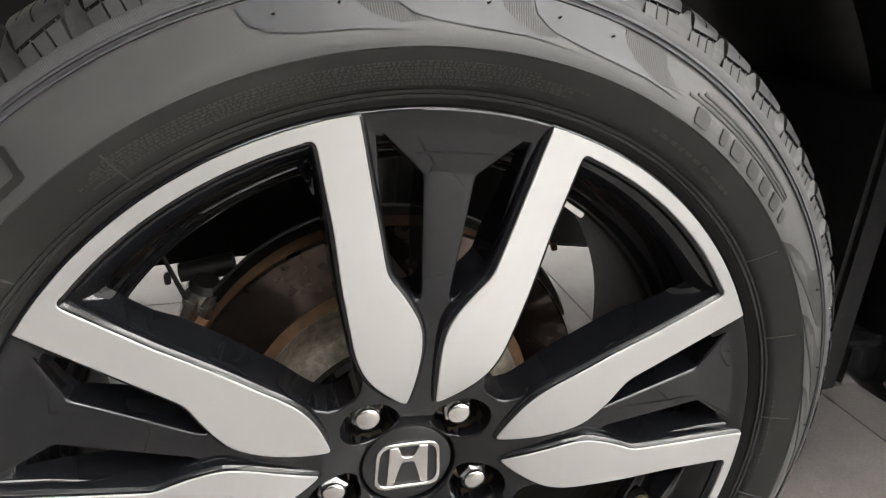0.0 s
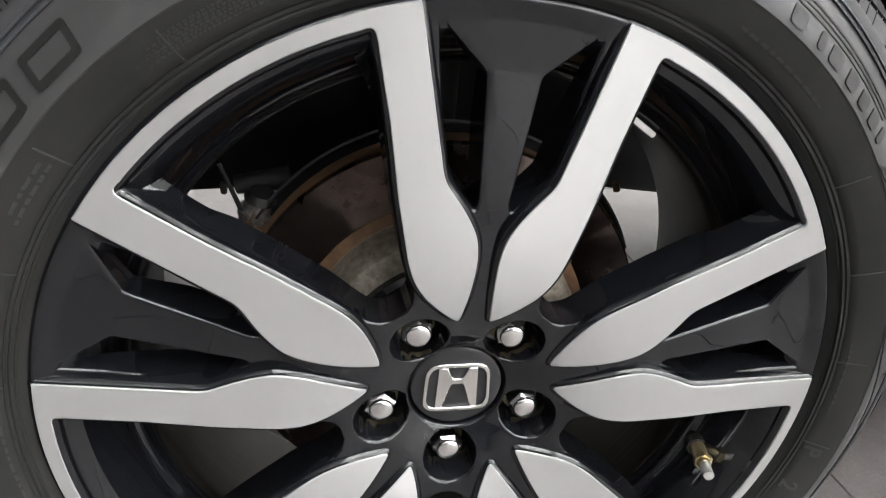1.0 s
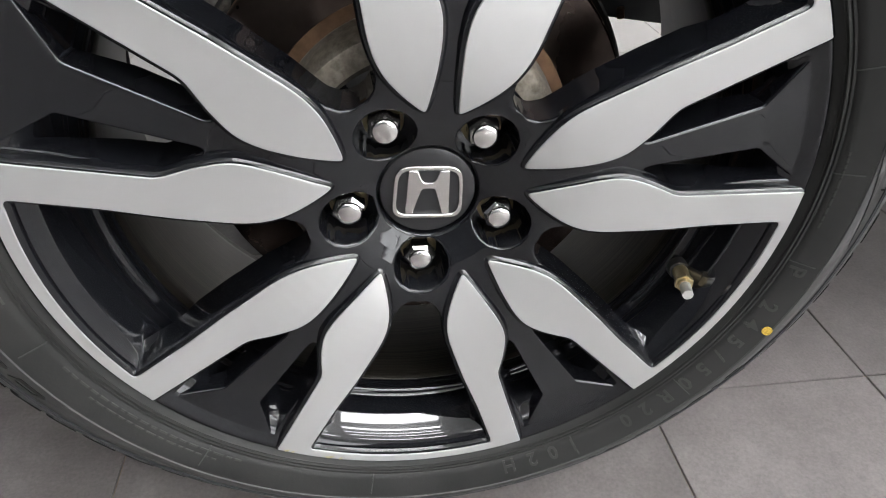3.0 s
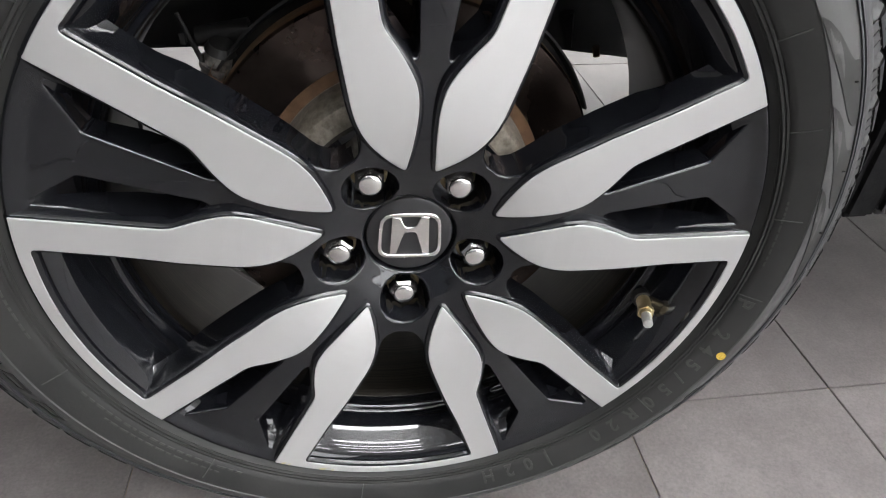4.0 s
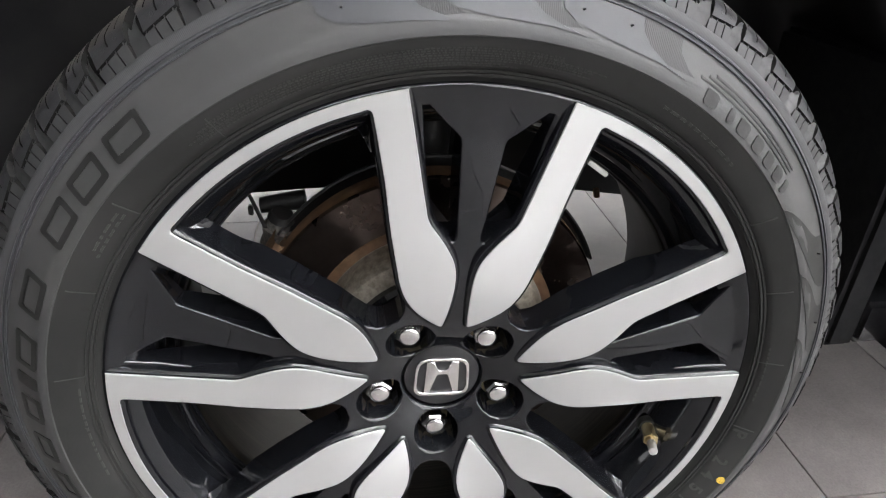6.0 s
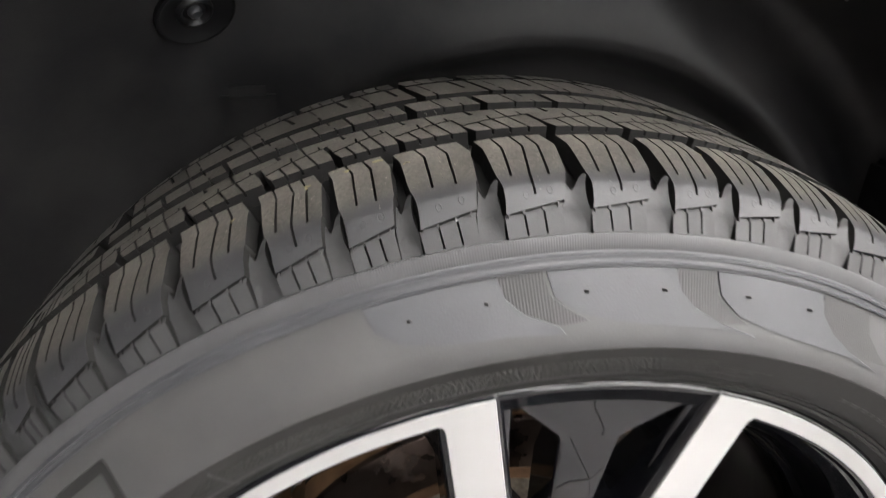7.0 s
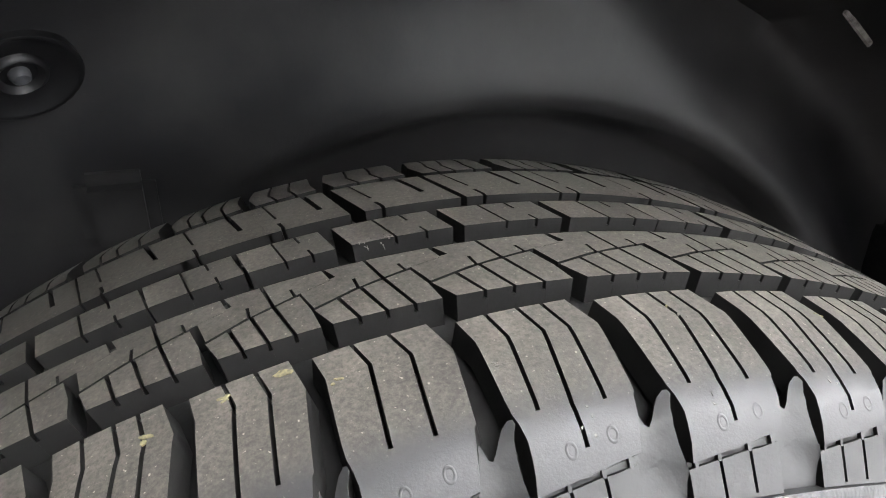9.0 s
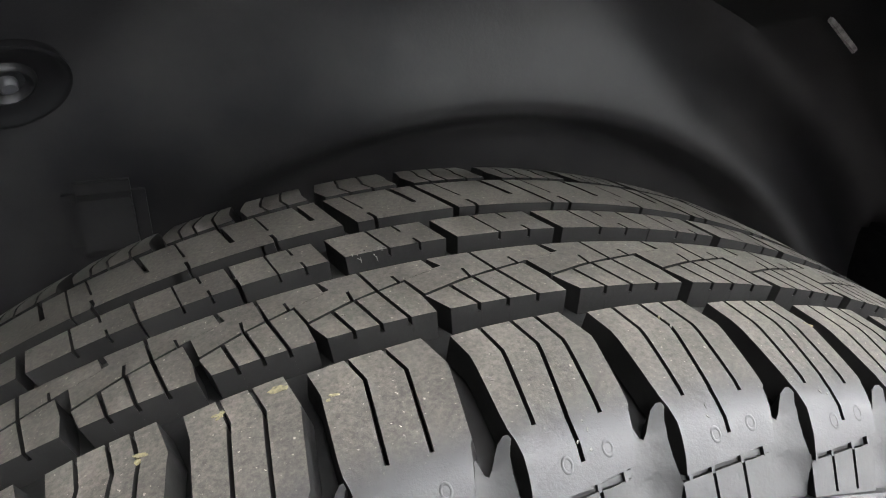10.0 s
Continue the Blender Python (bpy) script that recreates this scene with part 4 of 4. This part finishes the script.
def bent_text(words, r0, height, a_start, tyre, span, proud=0.0006, spread=1.0):
    """Raised letters bent round the axle, tops outwards, running clockwise."""
    curve = bpy.data.curves.new("lettering", "FONT")
    curve.body, curve.size, curve.offset, curve.space_character = words, height * 1.36, 0.00035, spread
    tmp = new("lettering", curve)
    bpy.context.view_layer.update()
    one = tmp.dimensions.x
    curve.space_character = spread + 1.0
    bpy.context.view_layer.update()
    curve.space_character = spread + (math.radians(span) * (r0 + height / 2) - one) / (tmp.dimensions.x - one)
    bpy.context.view_layer.update()
    me = bpy.data.meshes.new_from_object(tmp.evaluated_get(bpy.context.evaluated_depsgraph_get()))
    bpy.data.objects.remove(tmp)
    bm = bmesh.new()
    bm.from_mesh(me)
    bpy.data.meshes.remove(me)
    got = bmesh.ops.extrude_face_region(bm, geom=bm.faces[:])
    low = {v for v in got["geom"] if isinstance(v, bmesh.types.BMVert)}
    for v in bm.verts:
        x, y = v.co.x, v.co.y
        r = r0 + y
        v.co = polar(r, a_start - math.degrees(x / (r0 + height / 2)), SIDE_ALL(r) + (0.0004 if v in low else -proud))
    # one object for each character
    todo = set(bm.faces)
    while todo:
        stack, piece = [todo.pop()], []
        while stack:
            f = stack.pop()
            piece.append(f)
            for e in f.edges:
                for g in e.link_faces:
                    if g in todo:
                        todo.remove(g)
                        stack.append(g)
        one = bmesh.new()
        made = {}
        for f in piece:
            one.faces.new([made.setdefault(v, one.verts.new(v.co)) if v not in made else made[v] for v in f.verts])
        part("size_letter", one, MAT["print"], tyre, "raised size lettering", smooth=30)
    bm.free()


def name_frame(r0, r1, a, w, tyre):
    """A letter-sized raised shape standing for a letter that is not spelt out: a bar, or a hollow frame where it is wide."""
    def ring(f, lift):
        rm, half = (r0 + r1) / 2, (r1 - r0) / 2 - lift
        edge = w / 2 * 0.86 - math.degrees(lift / rm)
        pts = [(rm - half, a + edge), (rm + half, a + edge), (rm + half, a - edge), (rm - half, a - edge)]
        return even(rounded([(polar(r, t).x, polar(r, t).z) for r, t in pts], 0.0028 - f), 0.002)
    loops = [ring(0.0, 0.0)]
    if w > 2.9:
        loops.append(ring(0.0012, 0.0039))
    part("name_bar", slab(loops, lambda r: SIDE_ALL(r) - 0.0008, lambda r: SIDE_ALL(r) + 0.0004), MAT["letter"], tyre, smooth=40)


def small_print(r, height, a0, a1, words, tyre, seed):
    """A row of tiny word-long bars moulded into the rubber."""
    rnd = random.Random(seed)
    bm = bmesh.new()
    a = a0
    for _ in range(words):
        w = rnd.uniform(0.5, 1.5) * (a0 - a1) / words / 1.35
        n = 4
        v = [[bm.verts.new(polar(rr, a - w * k / n, SIDE_ALL(rr) - dy)) for k in range(n + 1)] for rr, dy in ((r, -0.0003), (r + 0.0002, 0.0004), (r + height, 0.0004), (r + height + 0.0002, -0.0003))]
        for p, q in zip(v, v[1:]):
            for k in range(n):
                bm.faces.new((p[k], p[k + 1], q[k + 1], q[k]))
        a -= w + (a0 - a1) / words * 0.3
    part("small_print", bm, MAT["print"], tyre, "tiny moulded print", smooth=40)


def build_sidewall(tyre):
    for r, a0, a1, n in ((0.2975, 124.0, 78.0, 15), (0.2942, 126.0, 74.0, 17), (0.2909, 125.0, 76.0, 16), (0.2872, 108.0, 84.0, 8)):
        small_print(r, 0.0011, a0, a1, n * 5, tyre, int(r * 10000))
        small_print(r + 0.0017, 0.0009, a0 - 1.5, a1 + 1.0, n * 5, tyre, int(r * 10000) + 1)
    for r, a0, a1, n, h in ((0.2940, 62.0, 46.0, 5, 0.0030), (0.2960, 146.0, 140.0, 2, 0.0024), (0.2920, 147.0, 139.0, 3, 0.0024), (0.2890, 8.0, -4.0, 5, 0.0020), (0.2880, 190.0, 172.0, 6, 0.0022), (0.2880, 236.0, 205.0, 9, 0.0024), (0.2930, 232.0, 208.0, 7, 0.0020)):
        small_print(r, h * 0.65, a0, a1, n * 2, tyre, int(r * 10000 + a0))
    # short radial ribs across the dark band
    for a in (35.0, 20.0, 4.5, -11.0, 138.3, 153.2, 169.0, 198.0, 122.0, -40.0, -62.0, -100.0, -130.0):
        sidewall_shape([(0.2845, a - 0.09), (0.3030, a - 0.09), (0.3030, a + 0.09), (0.2845, a + 0.09)], 0.0005, "radial_rib", MAT["side"], tyre)
    bent_text("P 245/50R20  102H", 0.2868, 0.0128, -11.5, tyre, 64.0)
    # letter-sized bars of the maker's and pattern names
    bars = [(57.5, 2.6), (53.6, 1.3), (50.9, 2.6), (47.4, 2.3), (44.4, 2.1), (41.6, 2.1), (39.2, 1.2)]
    for a, w in bars:
        name_frame(0.3110, 0.3212, a, w, tyre)
    for r, a0, a1 in ((0.3230, 60.0, 40.0), (0.3262, 58.8, 39.6), (0.3292, 57.8, 39.4)):
        sidewall_shape([(r, a0), (r + 0.0016, a0), (r + 0.0016, a1), (r, a1)], 0.0006, "name_line", MAT["letter"], tyre)
    for a, w in ((130.7, 6.4), (137.8, 6.2), (144.8, 6.4), (155.9, 6.8), (164.8, 6.2), (169.9, 2.4), (174.9, 5.0), (182.2, 5.6), (189.9, 6.2), (196.7, 5.4), (203.4, 5.4)):
        name_frame(0.3140, 0.3318, a, w, tyre)
    for a, w in ((-33.0, 3.6), (-36.6, 1.6), (-40.4, 3.8), (-45.4, 3.6), (-50.8, 3.4), (-56.4, 3.4), (-60.4, 1.6)):
        name_frame(0.3150, 0.3285, a, w, tyre)
    # smooth lighter fields with curved fronts
    for a0, a1, back in ((105.8, 96.5, 4.5), (92.6, 83.0, 7.0), (79.2, 69.5, 7.5)):
        pts = [(0.3380, a0 + 0.3), (0.3380, a1), (0.3300, a1 - 0.4), (0.3240, a1 - 1.6), (0.3190, a1 - 4.0), (0.3160, a1 - back)]
        pts += [(0.3175, a1 - back + 4), (0.3195, a0 - 4.5), (0.3230, a0 - 1.6), (0.3290, a0 - 0.1)]
        sidewall_shape(pts, 0.0008, "sidewall_field", MAT["patch"], tyre, "smooth lighter field")
    for end in (17.2, 4.4, -8.5):
        pts = [(0.3082, end + 19.0), (0.3160, end + 7.6), (0.3200, end + 4.4), (0.3260, end + 1.7), (0.3310, end + 0.5), (0.3350, end), (0.3378, end + 0.5)]
        pts += [(0.3378, end + 9.0), (0.3350, end + 9.2), (0.3310, end + 9.7), (0.3280, end + 10.6), (0.3250, end + 11.9), (0.3190, end + 15.0), (0.3130, end + 17.7)]
        sidewall_shape(pts, 0.0006, "sidewall_finger", MAT["letter"], tyre, "dark smooth finger-shaped field")
    # finely ribbed fields between the smooth ones
    for a0, a1 in ((96.4, 92.7), (82.9, 79.3), (69.3, 63.5)):
        pts = [(0.3380, a0), (0.3380, a1 + 0.5), (0.3290, a1 + 0.1), (0.3230, a1 - 1.4), (0.3200, a1 - 2.6), (0.3185, a0 - 2.0), (0.3230, a0 - 0.8), (0.3300, a0 - 0.1)]
        sidewall_shape(pts, 0.0003, "ribbed_field", MAT["ribbed"], tyre, "dark field of fine radial ribs")
    # vent studs
    for a in (103.3, 97.7, 90.3, 84.2, 77.0, 71.0, 24.0, 11.0, 1.0):
        p = polar(0.3295, a, SIDE_ALL(0.3295) - 0.0002)
        part("vent_stud", rod(p + Vector((0, 0.0005, 0)), p + Vector((0.0016, -0.0024, 0.0012)), 0.0009, 0.0005, 8), MAT["letter"], tyre)
    p = [(0.2985 + 0.0038 * math.sin(radians(t)), -23.5 + 0.8 * math.cos(radians(t))) for t in range(0, 360, 24)]
    p = [(r + 0.0065, a) for r, a in p]
    sidewall_shape(p, 0.0004, "paint_dot", MAT["yellow"], tyre, "yellow inspection paint dot", step=0.01)


def build_wheel():
    wheel = thing("car", "black car with a machined alloy wheel on grey tiles", "car")
    build_rim(wheel)
    for k in range(5):
        build_nut(wheel, k)
    build_cap(wheel)
    build_valve(wheel)
    p = polar(0.2275, 55.0 , 0.072) + Vector((0, 0, AXLE))
    ob = part("balance_weight", box(-0.003, 0.0012, -0.012, 0.012, -0.011, 0.011, 0.0008), MAT["alloy"], wheel, "grey stick-on balance weight", at=p)
    ob.rotation_euler.y = radians(-55.0)
    tyre = build_tyre(wheel)
    build_sidewall(tyre)
    return wheel


# ---- brake and suspension behind the wheel ----
def build_brake(car):
    at = (0, 0, AXLE)
    disc = part("brake_disc", revolve([(0.1215, 0.0945), (0.160, 0.0945), (0.1655, 0.0950), (0.1668, 0.0962), (0.1675, 0.0980)], steps=120), MAT["swept"], car, "turned iron brake disc face", at=at)
    at = (0, 0, 0)
    part("disc_rim", revolve([(0.1675, 0.0980), (0.1678, 0.0990), (0.1675, 0.1200), (0.1100, 0.1210)], steps=120), MAT["rust"], disc, "rusty edge", at=at)
    part("rust_ring", revolve([(0.1125, 0.0930), (0.1140, 0.0938), (0.1215, 0.0940), (0.1220, 0.0950)], steps=120), MAT["rust"], disc, "brown rusted ring", at=at)
    part("disc_hat", revolve([(0.0, 0.060), (0.099, 0.060), (0.1055, 0.0622), (0.1090, 0.067), (0.1105, 0.076), (0.1120, 0.0925), (0.1130, 0.0935)], steps=96), MAT["hat"], disc, "pale coated hat", at=at)
    part("dust_shield", revolve([(0.06, 0.135), (0.150, 0.137), (0.1715, 0.130), (0.1745, 0.122), (0.1765, 0.123), (0.1735, 0.134), (0.15, 0.141), (0.06, 0.139)], 20, 330, 120), MAT["shield"], car, "black steel dust shield", at=(0, 0, AXLE))
    bm = rod((-0.1395, 0.132, 0.486), (-0.1515, 0.140, 0.452), 0.0105, 0.0125, 24)
    rod((-0.1440, 0.1350, 0.4735), (-0.1455, 0.1360, 0.4690), 0.0142, 0.0142, 24, bm)
    rod((-0.150, 0.142, 0.456), (-0.110, 0.170, 0.430), 0.012, 0.018, 20, bm)
    knuckle = part("suspension_knuckle", bm, MAT["dusty"], car, "dusty grey cast steering knuckle")
    part("slide_boot", rod((-0.1380, 0.1310, 0.4895), (-0.1400, 0.1325, 0.4835), 0.0098, 0.0128, 24), MAT["shield"], knuckle, "black rubber boot")
    part("caliper_bracket", revolve([(0.1690, 0.1010), (0.1710, 0.0985), (0.1780, 0.0990), (0.1800, 0.1040), (0.1800, 0.1260), (0.1760, 0.1300), (0.1690, 0.1280)], 143.5, 152.5, 14, closed_profile=True), MAT["rust"], knuckle, "rusty caliper bracket", at=(0, 0, AXLE), smooth=40)
    part("bolt_head", rod((-0.147, 0.092, 0.459), (-0.147, 0.104, 0.459), 0.0050, 0.0058, 6), MAT["rust"], knuckle)
    part("brake_hose", rod((-0.160, 0.150, 0.489), (-0.118, 0.150, 0.494), 0.0075, 0.0095, 16), MAT["shield"], knuckle, "black rubber brake hose")
    part("sensor_wire", rod((-0.1670, 0.130, 0.513), (-0.1545, 0.130, 0.474), 0.0017, 0.0021, 10), MAT["shield"], knuckle)
    part("wire_clip", box(-0.1680, -0.1635, 0.126, 0.132, 0.4900, 0.4990, 0.0008), MAT["shield"], knuckle)
    part("line_bracket", rod((0.205, 0.330, 0.452), (0.2135, 0.330, 0.412), 0.010, 0.004, 6), MAT["shield"], knuckle)
    part("pipe_nut", rod((0.247, 0.330, 0.412), (0.250, 0.330, 0.401), 0.0045, 0.0045, 6), MAT["rust"], knuckle)
    part("arm", rod((-0.12, 0.17, 0.43), (0.02, 0.30, 0.40), 0.02, 0.028, 18), MAT["knuckle"], knuckle)
    part("strut_tube", rod((0.0, 0.28, 0.37), (0.02, 0.31, 0.60), 0.030, 0.030, 28), MAT["shield"], knuckle, "black damper tube")
    part("hub_carrier", rod((0, 0.14, 0.37), (0, 0.26, 0.37), 0.062, 0.05, 32), MAT["shield"], knuckle)
    part("drive_shaft", rod((0, 0.26, 0.37), (0.02, 0.9, 0.36), 0.016, 0.016, 20), MAT["shield"], knuckle)


# ---- car body round the wheel ----
def liner_fade(a):
    """How far the moulded band has melted into the liner at an angle."""
    v = max(0.0, min(1.0, (a - 98) / 30)) + 0.3 * max(0.0, min(1.0, (62 - a) / 26))
    return v * v * (3 - 2 * v)


def liner_flat(r, y):
    return 0.304 + 0.026 * max(0.0, min(1.0, (0.47 - r) / 0.12)) if 0.344 < r < 0.48 else y


def liner_turn(a):
    """The radius past which the rear of the moulded panel falls back."""
    return float(np.interp(a, [46, 58, 68, 74, 79, 92], [0.362, 0.366, 0.383, 0.402, 0.416, 0.450]))


SEAM = 5              # where the outer liner, coloured dark for shade, meets the moulded inner panel


def build_body(body):
    at = (0, 0, AXLE)
    # the inner wall is moulded round a point ahead of the axle
    bm = bmesh.new()
    prof = [(0.552, 0.044, 0), (0.557, 0.052, 0), (0.560, 0.064, 0), (0.560, 0.080, 0), (0.556, 0.10, 0), (0.538, 0.16, 0.01), (0.516, 0.21, 0.03), (0.499, 0.255, 0.06), (0.486, 0.286, 0.078), (0.468, 0.2955, 0.078), (0.450, 0.3020, 0.078), (0.432, 0.3055, 0.078), (0.415, 0.3070, 0.078), (0.395, 0.3068, 0.078), (0.380, 0.3065, 0.078), (0.372, 0.3085, 0.078), (0.366, 0.3170, 0.078), (0.358, 0.345, 0.078), (0.345, 0.368, 0.078), (0.15, 0.376, 0.04), (0.02, 0.378, 0.02)]
    shade_sheet = bmesh.new()
    rings, outer = [], []
    for k in range(131):
        a = -8 + 198 * k / 130
        fade = liner_fade(a)
        ring = []
        for r, y, dx in prof:
            deep = max(0.0, min(1.0, (r - liner_turn(a)) / 0.09)) if r < 0.485 else 0.0
            deep *= max(0.0, min(1.0, (97 - a) / 12))
            p = polar(r, a, y + (liner_flat(r, y) - y) * fade + 0.04 * deep * deep * (3 - 2 * deep)) + Vector((dx, 0, 0.002 * (dx > 0)))
            if r < 0.36:
                p.z = max(p.z, float(np.interp(p.x, [-0.24, -0.14, -0.09, 0.0, 0.19, 0.235, 0.31], [0.050, 0.046, 0.030, 0.014, 0.030, 0.045, 0.004])))
            ring.append(p)
        outer.append([shade_sheet.verts.new(p) for p in ring[:SEAM + 1]])
        rings.append([bm.verts.new(p) for p in ring[SEAM:]])
    for sheet, rows in ((bm, rings), (shade_sheet, outer)):
        for p, q in zip(rows, rows[1:]):
            for k in range(len(p) - 1):
                sheet.faces.new((p[k], p[k + 1], q[k + 1], q[k]))
    bm.normal_update()
    tree = BVHTree.FromBMesh(bm)
    liner = part("arch_liner", bm, MAT["liner"], body, "grey-black textured plastic arch liner", at=at, smooth=60)
    shade_liner = part("arch_liner_shade", shade_sheet, MAT["shade_liner"], body, "outer arch liner, coloured black to look shaded", at=at, smooth=60)
    streak = part("scrape", box(-0.019, 0.019, -0.0012, 0.0012, -0.0025, 0.0025, 0.0010), MAT["scuff"], liner, "pale scrape mark")
    streak.location, streak.rotation_euler = (0.312, 0.2860, 0.424), (0, radians(36), 0)
    for sheet in (liner, shade_liner):
        mod = sheet.modifiers.new("thickness", "SOLIDIFY")
        mod.thickness = 0.003
        mod.offset = 1.0
    for r, a in ((0.4465, 116.1),):
        q = polar(r, a)
        hits = [tree.ray_cast(q + polar(0.018, t), Vector((0, 1, 0)))[0] for t in range(0, 360, 45)]
        n = sum(((hits[k] - hits[(k + 4) % 8]).cross(hits[(k + 2) % 8] - hits[(k + 6) % 8]) for k in range(2)), Vector())
        n = n.normalized() * (-1 if n.y > 0 else 1)
        p = sum(hits, Vector()) / 8 + n * 0.0015
        turn = n.to_track_quat("-Y", "Z").to_matrix().to_4x4()
        dish = part("clip_recess", lathe([(0.0290, 0.004), (0.0290, -0.0030), (0.0278, -0.0036), (0.0262, -0.0026), (0.0215, 0.0), (0.0140, 0.0012), (0.0128, -0.0014), (0.0112, -0.0020), (0.0098, -0.0008), (0.0085, 0.0015), (0.0, 0.0015)], 32), MAT["recess"], liner, "round fixing dish, coloured black like a shaded recess", smooth=60)
        dish.matrix_local = Matrix.Translation(p) @ turn
        c = part("liner_clip", lathe([(0.0, -0.0030), (0.0036, -0.0030), (0.0046, -0.0020), (0.0052, 0.0), (0.0052, 0.004)], 14), MAT["patch"], liner, "grey push clip", smooth=30)
        c.matrix_local = Matrix.Translation(p) @ turn
    pad = part("liner_pad", box(-0.022, 0.022, -0.0065, 0.014, -0.026, 0.024, 0.0075), MAT["liner"], liner, "raised moulded pad", smooth=60)
    pad.matrix_local = Matrix.Translation((-0.170, 0.3150, 0.686 - AXLE)) @ Vector((0.13, -0.98, -0.17)).to_track_quat("-Y", "Z").to_matrix().to_4x4()
    # outer panel with the arch cut out of it; unseen, tilted to shade the tread
    bm = bmesh.new()
    arc = [polar(0.550, a) for a in range(190, -9, -3)]
    outline = [(p.x, p.z + AXLE) for p in arc] + [(0.50, 0.345), (3.0, 0.345), (3.0, 1.05), (-0.9, 1.05), (-0.9, 0.33)]
    panel = fill([outline])
    got = bmesh.ops.extrude_face_region(panel, geom=panel.faces[:])
    for v in got["geom"]:
        if isinstance(v, bmesh.types.BMVert):
            v.co.y = 0.012
    fender = part("fender_panel", panel, MAT["body"], body, "glossy black fender", at=(0, 0.030, 0))
    fender.rotation_euler.z = radians(2.6)
    part("sill", box(0.5005, 3.0, 0.112, 0.34, 0.302, 0.36, 0.006), MAT["body"], body, "black sill")
    # plain unseen boxes, added to block light above and under the car
    part("unseen_bonnet", box(-0.9, 3.0, 0.0, 1.30, 1.05, 1.08, 0.01), MAT["body"], body)
    part("unseen_far_panel", box(-0.9, 3.0, 1.29, 1.31, 0.40, 1.05, 0.005), MAT["body"], body)
    part("unseen_underbody", box(-0.9, 3.0, 0.42, 1.28, 0.60, 0.63, 0.01), MAT["shield"], body)
    part("rear_lining", box(0.462, 0.500, 0.110, 0.40, 0.302, 0.62, 0.006), MAT["shade_liner"], body, "arch lining behind the wheel, coloured black to look shaded")
    return body


# ---- room ----
def build_room():
    spec = {"wall_north": (-4.5, 9.5, 6, 6.2, 0, 3.4), "wall_south": (-4.5, 9.5, -6.9, -6.7, 3.0, 3.4), "wall_east": (9.5, 9.7, -6.9, 6.2, 0, 3.4), "wall_west": (-4.7, -4.5, -6.9, 6.2, 0, 3.4), "wall_pier": (-4.5, 1.6, -6.7, -6.6, 0, 3.4)}
    for name, dims in spec.items():
        # west wall and pier are unseen, made dark to cut light from the left
        dark = name == "wall_west" or name.startswith("wall_pier")
        ob = new(name, mesh_of(name, box(*dims), MAT["dark_wall" if dark else "wall"]))
        tagged(ob, "unseen dark grey wall added to cut light from the left" if dark else "plain white showroom wall", "wall", kind="structure")
    tagged(new("ceiling", mesh_of("ceiling", box(-4.7, 9.7, -6.9, 6.2, 3.4, 3.5), MAT["ceiling"])), "plain white ceiling", "ceiling", kind="structure")
    first = thing("ceiling_light", "long white tube light hung below the ceiling", "ceiling light", (0, 0, 3.4), "ceiling lights")
    part("frame", box(-0.8, 0.8, -0.012, 0.012, -0.30, -0.27, 0.004), MAT["lampframe"], first)
    for x in (-0.6, 0.6):
        part("hanger", rod((x, 0, -0.28), (x, 0, 0), 0.004, 0.004, 8), MAT["lampframe"], first)
    part("diffuser", box(-0.78, 0.78, -0.07, 0.07, -0.345, -0.3005), MAT["glow"], first)
    for x in (-1.2, 0.8, 2.8, 4.8, 6.8):
        for y in (-4.0, -2.6, -1.8, -1.1, -0.5, 1.9, 2.6, 3.6):
            if x > 0 or y < -3 or y > 0:
                copy_thing(first, pose(x, y, 3.4))
    first.location = (0.1, 5.0, 3.4)
    # an unseen glazed front with a glowing sheet behind, added as fill light
    window = thing("window_1", "unseen tall glazing with white frames, added for fill light", "window", (2.5, -6.8, 0), kind="structure")
    for k in range(8):
        part("mullion", box(-7 + 2 * k - 0.04, -7 + 2 * k + 0.04, -0.06, 0.06, 0.12, 3.0, 0.004), MAT["lampframe"], window)
    part("window_sill", box(-7, 7, -0.1, 0.1, 0.0, 0.12, 0.004), MAT["lampframe"], window)
    part("transom", box(-7, 7, -0.05, 0.05, 2.92, 3.0, 0.004), MAT["lampframe"], window)
    window_fill = new("backdrop", mesh_of("backdrop", box(-4.7, 9.7, -7.2, -7.15, 0.0, 3.2), MAT["window_fill"]))
    tagged(window_fill, "glowing sheet added behind the unseen glazing as fill light", "backdrop", kind="structure")


floor = build_floor()
build_room()
car = build_wheel()
build_brake(car)
build_body(car)


# ---- floor tiles ----
def build_tiles():
    tw, tl, gap = 0.304, 0.608, 0.0017
    me = mesh_of("tile", box(-(tw - gap) / 2, (tw - gap) / 2, -(tl - gap) / 2, (tl - gap) / 2, -0.008, 0.0, 0.0008), MAT["tile"], 30)
    near = []
    for i in range(-17, 30):
        for j in range(-18, 12):
            x, y = 0.593 - tw / 2 + tw * i, 0.130 - tl / 2 + tl * j - (0.27 if i < -1 else 0.0)
            if -4.35 < x < 9.3 and -6.4 < y < 5.7:
                near.append((x * x + y * y, x, y))
    near.sort()
    for _, x, y in near[:280]:
        ob = part("tile", me, None, floor)
        ob.location = (x, y, 0)
    bm = bmesh.new()
    for _, x, y in near[280:]:
        box(x - (tw - gap) / 2, x + (tw - gap) / 2, y - (tl - gap) / 2, y + (tl - gap) / 2, -0.008, 0.0, 0, bm)
    far = part("far_tiles", bm, MAT["tile"], floor)
    tagged(far, "far floor tiles", kind="stuff")


build_tiles()
